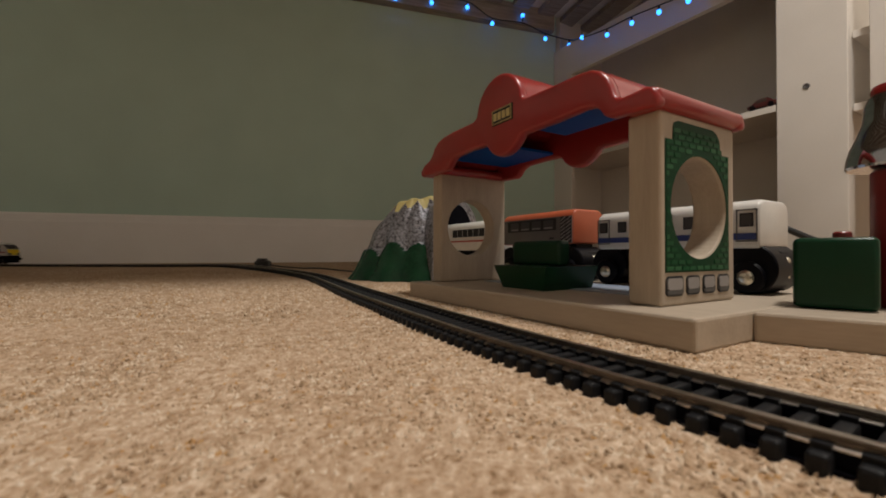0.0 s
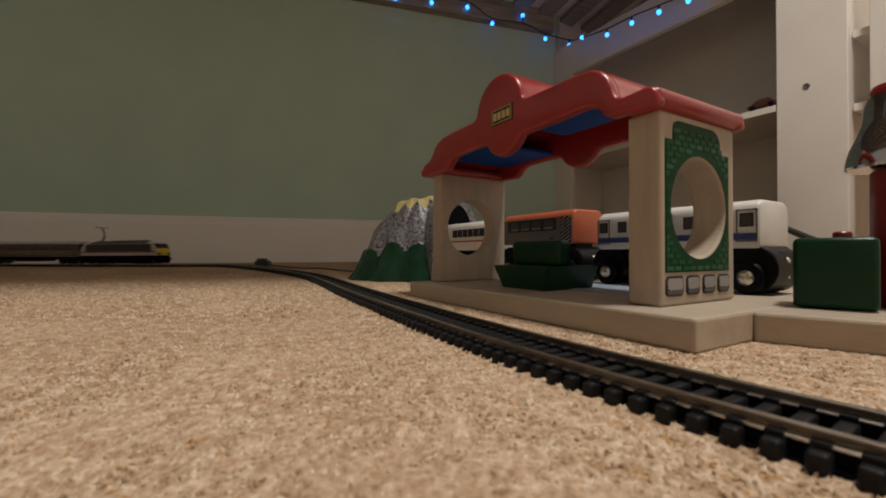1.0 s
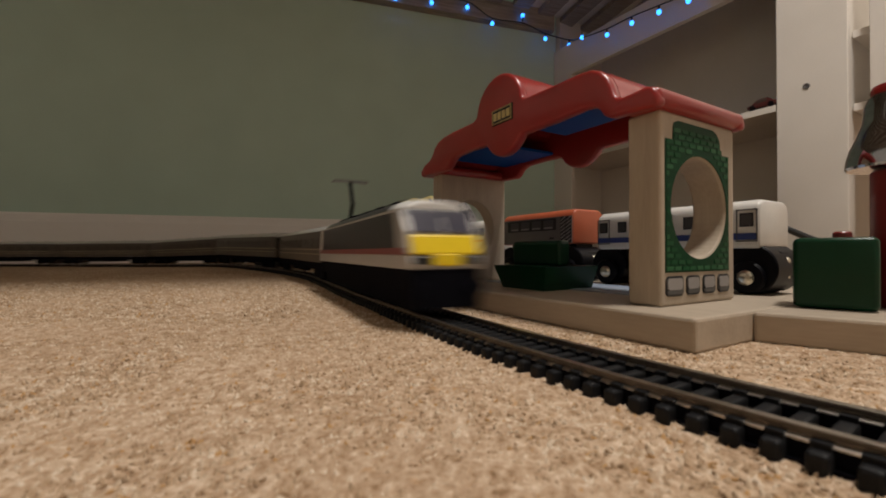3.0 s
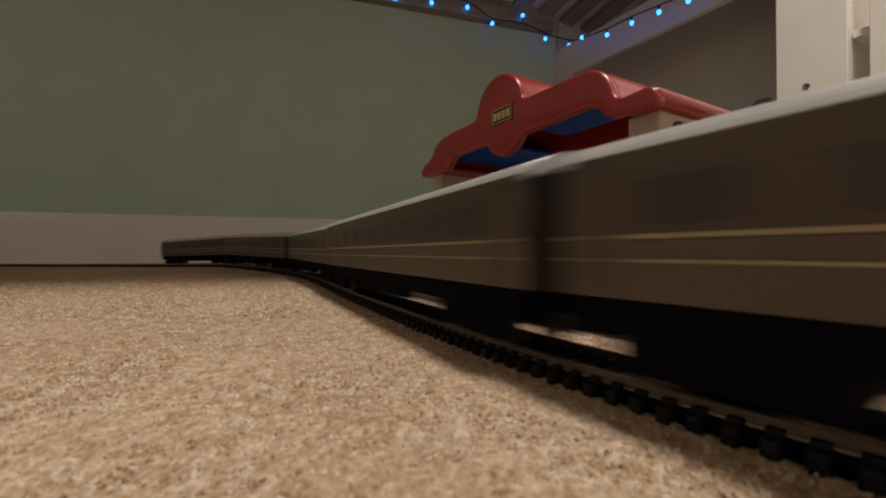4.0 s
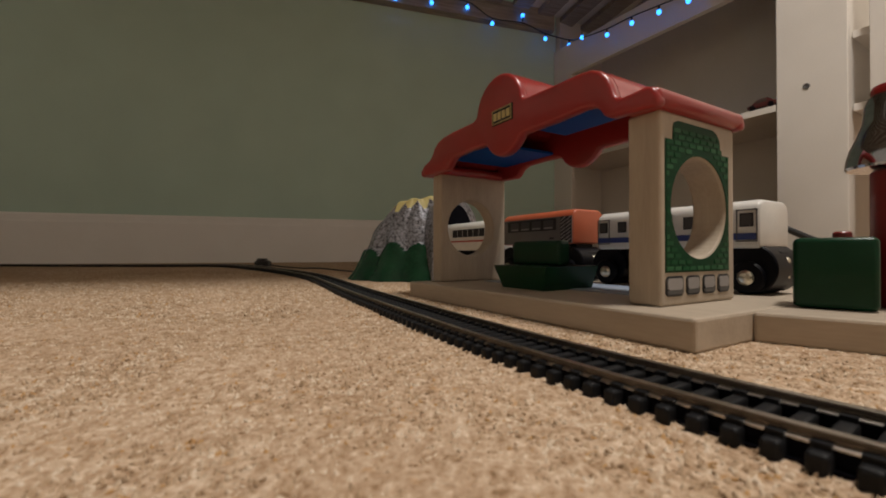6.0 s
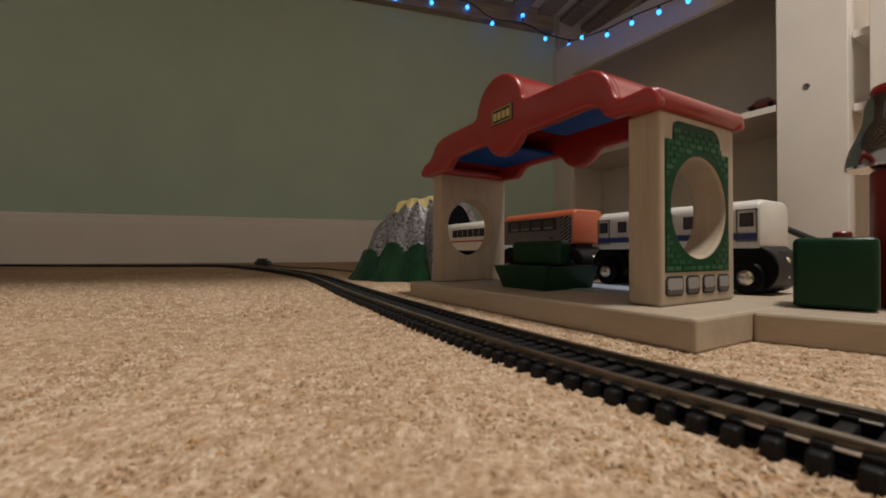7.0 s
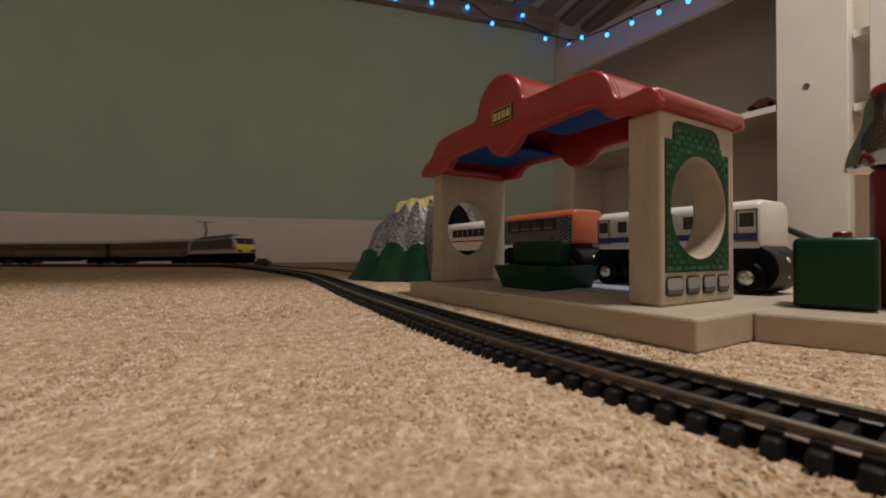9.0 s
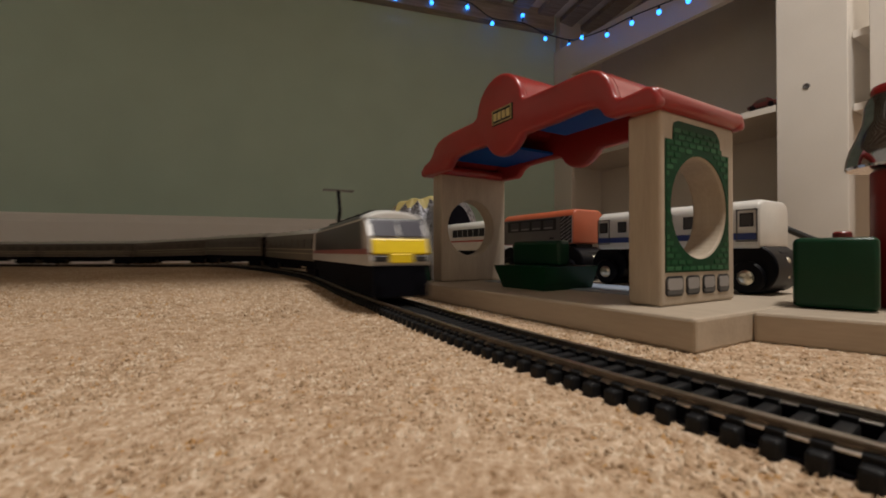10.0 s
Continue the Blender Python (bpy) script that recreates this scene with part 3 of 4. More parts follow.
def build_wagon(x0, x1, body, lift, label, style, floor_z=0.0245):
    """A wooden toy wagon, its length along the station front, at x0 to x1."""
    w = holder("toy_wagon", STATION @ Matrix.Translation(((x0 + x1) / 2, 0.122, DECK)), label, "toy wagon", "wooden toy train")
    h = (x1 - x0) / 2
    hull = [(-0.0175, floor_z), (0.0175, floor_z), (0.0175, 0.044 + lift), (0.0162, 0.0478 + lift), (0.0120, 0.0500 + lift), (-0.0120, 0.0500 + lift), (-0.0162, 0.0478 + lift), (-0.0175, 0.044 + lift)]
    b = part("body", prism(hull, "x", -h, h, 0.0018, 3), body, w, smooth=True)
    part("chassis", box(-h + 0.004, h - 0.004, -0.010, 0.010, 0.010, floor_z + 0.001, 0.001), BLACK_TOY, w, "black plastic chassis")
    for sx in (-1, 1):
        bx = sx * (h - 0.0065)
        part("bogie_side", lathe([(0.0128, -0.0145), (0.0135, -0.0138), (0.0135, 0.0138), (0.0128, 0.0145)], pose(bx, 0, 0.0137, 90), 32), BLACK_TOY, w, smooth=True)
        for sy in (-1, 1):
            wheel("wheel", pose(bx, sy * 0.0146, 0.0090, 90 if sy < 0 else -90), 0.0088, 0.0026, w)
        tip = sx * (h + 0.0045)
        part("coupling_bar", box(min(sx * (h - 0.002), tip), max(sx * (h - 0.002), tip), -0.0058, 0.0058, 0.0095, 0.0235, 0.0022, 3), BLACK_TOY, w)
        for z in (0.0112, 0.0172):
            part("coupling_magnet", lathe([(0.0026, 0), (0.0029, 0.0008), (0.0024, 0.0016), (0.001, 0.0020)], pose(tip, 0, z, 0, 90 * sx, 0), 20), STEEL_CAP, w, "round metal coupling magnet")
    y = -0.0177
    if style == "metro":
        part("stripe", box(-h + 0.001, h - 0.001, y - 0.0003, y + 0.002, 0.0290, 0.0325), NAVY, w, "navy blue stripe")
        for k in range(7):
            cx = -h + 0.0056 + k * (2 * h - 0.0112) / 6
            door = k in (0, 3, 6)
            if door:
                part("door_line", join(box(cx - 0.0048, cx + 0.0048, y - 0.0004, y + 0.001, 0.0445, 0.0450), box(cx - 0.0048, cx + 0.0048, y - 0.0004, y + 0.001, 0.0280, 0.0285), box(cx - 0.0048, cx - 0.0044, y - 0.0004, y + 0.001, 0.0282, 0.0450), box(cx + 0.0044, cx + 0.0048, y - 0.0004, y + 0.001, 0.0282, 0.0450)), GLASS_PRINT, w)
            part("window", box(cx - 0.0031, cx + 0.0031, y - 0.0005, y + 0.001, 0.0358, 0.0430), INK, w, "printed grey window")
            part("pane", box(cx - 0.0024, cx + 0.0024, y - 0.0008, y, 0.0365, 0.0422), GLASS_PRINT, w)
    elif style == "freight":
        part("side_print", box(-h + 0.002, h - 0.0008, y - 0.0003, y + 0.002, 0.0296, 0.0508), GREY_TOY, w, "grey printed side")
        part("window_band", box(-h + 0.008, h - 0.0168, y - 0.0005, y, 0.0402, 0.0498), INK, w)
        for k in range(4):
            cx = -h + 0.0176 + k * 0.0138
            part("pane", box(cx - 0.0054, cx + 0.0054, y - 0.0008, y, 0.0412, 0.0486), GLASS_PRINT, w)
            part("light_bar", box(cx - 0.0046, cx + 0.0046, y - 0.0010, y, 0.0418, 0.0428), STONE_GREY, w)
        part("small_sign", box(h - 0.0240, h - 0.0195, y - 0.0005, y, 0.0330, 0.0345), INK, w)
        part("hazard_panel", box(h - 0.0120, h - 0.0010, y - 0.0005, y, 0.0298, 0.0506), INK, w, "black panel with pale diagonal bars")
        for k in range(7):
            z = 0.0302 + k * 0.0028
            for q in (0.0115, 0.0061):
                part("hazard_bar", prism([(h - q, z), (h - q + 0.0044, z + 0.0026), (h - q + 0.0044, z + 0.0036), (h - q, z + 0.0010)], "y", y - 0.0008, y), STONE_GREY, w)
    else:
        part("stripe", box(-h + 0.003, h - 0.004, y - 0.0003, y + 0.002, 0.0335, 0.0351), RED_LINE, w, "thin red stripe")
        for k in range(7):
            cx = h - 0.0085 - k * 0.0100
            part("window", box(cx - 0.0042, cx + 0.0042, y - 0.0005, y + 0.001, 0.0388, 0.0468), INK, w)
    return w


build_wagon(0.0915, 0.1915, WHITE_TOY, 0.0, "white wooden toy metro wagon with a navy stripe", "metro")
build_wagon(-0.0150, 0.0690, ORANGE_TOY, 0.0062, "orange and grey wooden toy freight wagon", "freight", 0.0290)
build_wagon(-0.1350, -0.0300, WHITE_TOY, 0.0045, "white wooden toy passenger wagon with a red stripe", "express")


def build_annex():
    """The second board beside the station and what stands on it."""
    c = Vector((0.1174, 0.1601, 0))
    d = Vector((0.757, -0.653, 0))
    n = Vector((0.653, 0.757, 0))
    m = Matrix(((d.x, n.x, 0, c.x), (d.y, n.y, 0, c.y), (0, 0, 1, 0), (0, 0, 0, 1)))
    b = link_mesh("annex_board", box(0.001, 0.16, 0.0, 0.075, 0.0, DECK - 0.0004, 0.0012), BEECH)
    b.matrix_world = m
    tagged(b, "pale beech board butted against the station base", "toy base board")
    # green box
    g = holder("green_toy_box", Matrix(((0.727, 0.687, 0, 0.1432), (-0.687, 0.727, 0, 0.1715), (0, 0, 1, DECK), (0, 0, 0, 1))), "dark green toy box with a red button", "toy box")
    part("box", box(0.0, 0.0252, 0.0, 0.024, 0.0, 0.0282, 0.0022, 3), GREEN_TOY, g, smooth=True)
    part("button", lathe([(0.0030, 0), (0.0030, 0.0022), (0.0024, 0.0028)], pose(0.0150, 0.013, 0.0280), 20), DARK_RED, g, "dark red push button")
    # red post with a chrome hood
    p = holder("signal_post", pose(0.1875, 0.1705, DECK), "dark red post under a chrome bell-shaped hood", "toy signal")
    part("post", lathe([(0.0094, 0), (0.0094, 0.0555), (0.0085, 0.0565)], None, 32), DARK_RED, p, smooth=True)
    part("hood", lathe([(0.0166, 0.0570), (0.0172, 0.0580), (0.0168, 0.0610), (0.0159, 0.0652), (0.0136, 0.0705), (0.0116, 0.0765), (0.0110, 0.0830), (0.0098, 0.0868), (0.0060, 0.0882)], None, 40), CHROME, p, "dented chrome bell", smooth=True)
    part("cap", lathe([(0.0088, 0.0878), (0.0092, 0.0895), (0.0085, 0.0912), (0.004, 0.0920)], None, 24), RED, p, "red cap")


build_annex()


def build_mountain():
    """Moulded toy mountain: fluted slopes, green skirt, silver rock, yellow peak."""
    mt = holder("toy_mountain", pose(-0.031, 0.525, 0), "moulded toy mountain with silver rock and yellow peaks", "toy mountain")
    bm = bmesh.new()
    n, levels = 176, 64
    grid = []
    for j in range(levels + 1):
        f = j / levels
        row = []
        for i in range(n):
            a = 2 * math.pi * i / n
            flute = abs(math.sin(5.5 * a + 0.4))
            prof = float(np.interp(f, (0, 0.18, 0.35, 0.58, 0.73, 0.85, 1.0), (0.086, 0.074, 0.066, 0.058, 0.049, 0.039, 0.024)))
            zig = 0.30 + 0.13 * flute + 0.05 * math.sin(3 * a + 1)
            r = prof * (0.90 + 0.10 * flute) + (0.0035 if f < zig else 0.0)
            r += 0.0022 * noise.noise(Vector((math.cos(a) * 6, math.sin(a) * 6, f * 7)))
            crest = 0.004 * math.cos(a) + 0.0016 * math.sin(6 * a)
            z = f * (0.1005 + crest)
            row.append(bm.verts.new((r * math.cos(a), 0.55 * r * math.sin(a), z)))
        grid.append(row)
    for j in range(levels):
        for i in range(n):
            k = (i + 1) % n
            face = bm.faces.new((grid[j][i], grid[j][k], grid[j + 1][k], grid[j + 1][i]))
            a = 2 * math.pi * (i + 0.5) / n
            f = (j + 0.5) / levels
            flute = abs(math.sin(5.5 * a + 0.4))
            face.material_index = 0 if f < 0.30 + 0.13 * flute + 0.05 * math.sin(3 * a + 1) else 2 if f > 0.92 + 0.045 * math.sin(11 * a) else 1
            face.smooth = True
    top = bm.verts.new((0, 0, 0.1005))
    for i in range(n):
        f = bm.faces.new((grid[-1][i], grid[-1][(i + 1) % n], top))
        f.material_index = 2
    bm.faces.new(grid[0][::-1])
    part("shell", bm, [ROCK_GREEN, ROCK, SNOW_YELLOW], mt)
    # tunnel portal on the toy line; a solid black block gives its dark inside
    to_mt = Matrix.Translation((0.031, -0.525, 0)) @ STATION

    def arch(half, top, x0, x1):
        line = [(0.122 + half * math.cos(a), max(0.0, 0.045 + (top - 0.045) * math.sin(a))) for a in np.linspace(0, math.pi, 17)]
        b = prism([(0.122 + half, 0.0)] + line + [(0.122 - half, 0.0)], "x", x0, x1, 0.001, 1)
        bmesh.ops.transform(b, matrix=to_mt, verts=b.verts)
        return b
    part("tunnel_portal", arch(0.033, 0.099, -0.170, -0.122), ROCK, mt, "silver rock tunnel portal")
    part("tunnel_mouth", arch(0.0235, 0.091, -0.160, -0.1212), CHASSIS, mt, "solid black block for the dark inside the tunnel")


build_mountain()

# ---- the railway ----
LOOP = [(-1.25, 1.02), (-0.998, 1.033), (-0.886, 1.018), (-0.715, 0.983), (-0.635, 0.952), (-0.528, 0.895), (-0.464, 0.850), (-0.395, 0.790), (-0.316, 0.712), (-0.236, 0.630), (-0.163, 0.530), (-0.112, 0.427), (-0.066, 0.325), (-0.03, 0.25),
        (0.006, 0.177), (0.025, 0.140), (0.043, 0.109), (0.057, 0.087), (0.069, 0.070), (0.125, -0.005), (0.175, -0.12), (0.17, -0.30), (0.02, -0.48), (-0.28, -0.58),
        (-0.70, -0.55), (-1.10, -0.40), (-1.42, -0.10), (-1.58, 0.30), (-1.57, 0.68), (-1.45, 0.92)]
RAIL_Z = 0.006


def loop_line():
    """The closed centre line, evenly stepped every 2 mm, gently smoothed."""
    p = np.array(LOOP)
    k = len(p)
    chord = np.array([np.linalg.norm(p[(i + 1) % k] - p[i]) for i in range(k)])
    out = []
    for i in range(k):
        a, b, c, d = p[i - 1], p[i], p[(i + 1) % k], p[(i + 2) % k]
        h0, h1, h2 = chord[i - 1], chord[i], chord[(i + 1) % k]
        mb = ((b - a) / h0 * h1 + (c - b) / h1 * h0) / (h0 + h1)
        mc = ((c - b) / h1 * h2 + (d - c) / h2 * h1) / (h1 + h2)
        n = max(4, int(h1 / 0.002))
        for t in np.arange(n) / n:
            out.append((2 * t ** 3 - 3 * t ** 2 + 1) * b + (t ** 3 - 2 * t ** 2 + t) * h1 * mb + (3 * t ** 2 - 2 * t ** 3) * c + (t ** 3 - t ** 2) * h1 * mc)
    q = np.array(out)
    s = np.concatenate([[0], np.cumsum(np.linalg.norm(np.diff(np.vstack([q, q[:1]]), axis=0), axis=1))])
    total = s[-1]
    m = int(total / 0.002)
    ss = np.arange(m) * total / m
    e = np.stack([np.interp(ss, s, np.append(q[:, c], q[0, c])) for c in (0, 1)], 1)
    w = np.exp(-0.5 * (np.arange(-24, 25) / 9.0) ** 2)
    w /= w.sum()
    e = sum(wk * np.roll(e, -o, axis=0) for wk, o in zip(w, range(-24, 25)))
    s = np.concatenate([[0], np.cumsum(np.linalg.norm(np.diff(np.vstack([e, e[:1]]), axis=0), axis=1))])
    return e, s


LINE, RUN = loop_line()
LAP = float(RUN[-1])


def on_line(s):
    s = s % LAP
    x = float(np.interp(s, RUN, np.append(LINE[:, 0], LINE[0, 0])))
    y = float(np.interp(s, RUN, np.append(LINE[:, 1], LINE[0, 1])))
    return Vector((x, y, rise(x, y)))


def heading(s):
    return (on_line(s + 0.004) - on_line(s - 0.004)).normalized()


def build_track():
    """Rails and sleepers round the whole loop."""
    tr = holder("railway_track", Matrix.Identity(4), "black plastic sleepered model railway track with metal rails", "model railway track", kind="structure")
    n = int(LAP / 0.004)
    for side in (-1, 1):
        # a black strip under each rail stands in for the shade between sleepers
        for name, mat, prof in (("sleeper_web", CHASSIS, [(-0.0105 if side > 0 else -0.0022, -0.0008), (0.0022 if side > 0 else 0.0073, -0.0008), (0.0022 if side > 0 else 0.0073, 0.0007), (-0.0105 if side > 0 else -0.0022, 0.0007)]), ("rail_seat", CHASSIS, [(-0.0012, -0.0008), (0.0012, -0.0008), (0.0012, 0.0036), (-0.0012, 0.0036)]), ("rail_foot", RAIL_TOP, [(-0.0014, 0.0036), (0.0014, 0.0036), (0.0014, 0.0039), (0.0006, 0.0043), (-0.0006, 0.0043), (-0.0014, 0.0039)]), ("rail", RAIL_SIDE, [(-0.0005, 0.0043), (0.0005, 0.0043), (0.0005, 0.0050), (0.0008, 0.0053), (0.0008, RAIL_Z - 0.0002), (-0.0008, RAIL_Z - 0.0002), (-0.0008, 0.0053), (-0.0005, 0.0050)]),
                                ("rail_head", RAIL_TOP, [(-0.0008, RAIL_Z - 0.0002), (0.0008, RAIL_Z - 0.0002), (0.0006, RAIL_Z), (-0.0006, RAIL_Z)])):
            verts, faces = [], []
            k = len(prof)
            for i in range(n):
                s = i * LAP / n
                p, d = on_line(s), heading(s)
                o = Vector((-d.y, d.x, 0))
                for a, z in prof:
                    q = p + o * (side * 0.0090 + a)
                    verts.append((q.x, q.y, q.z + z))
            for i in range(n):
                j = (i + 1) % n
                for a in range(k):
                    b = (a + 1) % k
                    faces.append((i * k + a, i * k + b, j * k + b, j * k + a))
            me = bpy.data.meshes.new(name)
            me.from_pydata(verts, [], faces)
            me.materials.append(mat)
            ob = new(name, me)
            ob.parent = tr
    # sleepers: singly where the camera lies near, joined beyond
    tie = bmesh.new()
    for b in (box(-0.0015, 0.0015, -0.0137, 0.0137, -0.0012, 0.0034, 0.0007, 2),):
        me = bpy.data.meshes.new("t")
        b.to_mesh(me)
        b.free()
        tie.from_mesh(me)
    for side in (-1, 1):
        for e in (-1, 1):
            me = bpy.data.meshes.new("t")
            b = box(-0.0013, 0.0013, side * 0.0090 + e * 0.0015 - 0.0009, side * 0.0090 + e * 0.0015 + 0.0009, 0.0034, 0.0044)
            b.to_mesh(me)
            b.free()
            tie.from_mesh(me)
    me = bpy.data.meshes.new("sleeper")
    tie.to_mesh(me)
    tie.free()
    me.materials.append(TIE)
    pitch = 0.0058
    count = int(LAP / pitch)
    rest_v, rest_f = [], []
    base_v = [v.co.copy() for v in me.vertices]
    base_f = [tuple(p.vertices) for p in me.polygons]
    lo, hi = 1.22, 2.90
    for i in range(count):
        s = i * LAP / count
        p, d = on_line(s), heading(s)
        m = Matrix(((d.x, -d.y, 0, p.x), (d.y, d.x, 0, p.y), (0, 0, 1, p.z), (0, 0, 0, 1)))
        if lo < s < hi:
            ob = new("sleeper", me)
            ob.parent = tr
            ob.matrix_local = m
        else:
            k = len(rest_v)
            rest_v += [tuple(m @ v) for v in base_v]
            rest_f += [tuple(q + k for q in f) for f in base_f]
    far = bpy.data.meshes.new("far_sleepers")
    far.from_pydata(rest_v, [], rest_f)
    far.materials.append(TIE)
    ob = new("far_sleepers", far)
    ob.parent = tr
    tagged(ob, kind="stuff")
    return tr


build_track()


BODY_LIFT = 0.0040


def lift_body(o):
    low = ("bogie", "underframe", "buffer", "coupling", "battery_box")
    for c in o.children:
        if not c.name.startswith(low):
            c.location.z += BODY_LIFT


def bogie(parent, x, wheelbase, r, label="black bogie with small wheels"):
    f = wheelbase / 2 + 0.0075
    b = part("bogie", join(box(x - f, x + f, -0.0145, -0.0110, 0.0022, 0.0125, 0.0010, 1), box(x - f, x + f, 0.0110, 0.0145, 0.0022, 0.0125, 0.0010, 1), box(x - 0.008, x + 0.008, -0.0110, 0.0110, 0.0035, 0.0150)), CHASSIS, parent, label)
    for sx in (-1, 1):
        for sy in (-1, 1):
            part("wheel", lathe([(r + 0.0008, 0), (r + 0.0008, 0.0007), (r, 0.0008), (r, 0.0030), (r * 0.6, 0.0030)], pose(x + sx * wheelbase / 2, sy * 0.0076, r, -90 * sy), 20), RAIL_SIDE, b)
    return b


def build_coach():
    c = holder("passenger_coach", pose(0, -0.5, RAIL_Z), "brown model railway coach with cream lining and pale roof", "model coach", "coaches of the train")
    h = 0.1325
    part("lower_side", box(-h, h, -0.0178, 0.0178, 0.0142, 0.0272, 0.0008, 2), COACH_BODY, c)
    part("upper_side", prism([(-0.0178, 0.0272), (0.0178, 0.0272), (0.0177, 0.0385), (0.0169, 0.0450), (-0.0169, 0.0450), (-0.0177, 0.0385)], "x", -h, h), COACH_UPPER, c)
    arc = [(0.0170 * math.cos(a), 0.0440 + 0.0072 * math.sin(a)) for a in np.linspace(0, math.pi, 17)]
    part("roof", prism([(-0.0170, 0.0436)] + arc[::-1] + [(0.0170, 0.0436)], "x", -h - 0.0004, h + 0.0004, 0.0004, 1), COACH_ROOF, c, "pale grey curved roof")
    for k in range(5):
        part("roof_vent", box(-0.09 + k * 0.045 - 0.003, -0.09 + k * 0.045 + 0.003, -0.002, 0.002, 0.0508, 0.0522, 0.0005, 1), COACH_ROOF, c)
    for sy in (-1, 1):
        y0, y1 = sorted((sy * 0.0176, sy * 0.0181))
        part("lining", box(-h + 0.001, h - 0.001, y0, y1, 0.0268, 0.0277), COACH_LINE, c, "thin cream lining")
        part("lining", box(-h + 0.001, h - 0.001, y0, y1, 0.0221, 0.0227), COACH_LINE, c, "thin cream lining")
        for k in range(8):
            cx = -0.1015 + k * 0.029
            part("window", box(cx - 0.0085, cx + 0.0085, y0 - 0.0001, y1 + 0.0001, 0.0295, 0.0385), COACH_GLASS, c, "dark glazed window")
        for cx in (-0.1215, 0.1215):
            part("door", box(cx - 0.0052, cx + 0.0052, y0, y1, 0.0145, 0.0415), COACH_UPPER, c)
    part("underframe", box(-h + 0.003, h - 0.003, -0.0160, 0.0160, 0.0112, 0.0178), CHASSIS, c)
    for sy in (-1, 1):
        part("battery_box", box(-0.042, 0.040, sy * 0.012 - 0.002, sy * 0.012 + 0.002, 0.0068, 0.0118, 0.0005, 1), CHASSIS, c)
    for sx in (-1, 1):
        bogie(c, sx * 0.099, 0.030, 0.0061)
        part("gangway", box(min(sx * h, sx * (h + 0.0035)), max(sx * h, sx * (h + 0.0035)), -0.0140, 0.0140, 0.0130, 0.0450, 0.0006, 1), CHASSIS, c, "black gangway bellows")
        part("coupling", box(min(sx * h, sx * (h + 0.0045)), max(sx * h, sx * (h + 0.0045)), -0.0025, 0.0025, 0.0068, 0.0095), CHASSIS, c)
    return c


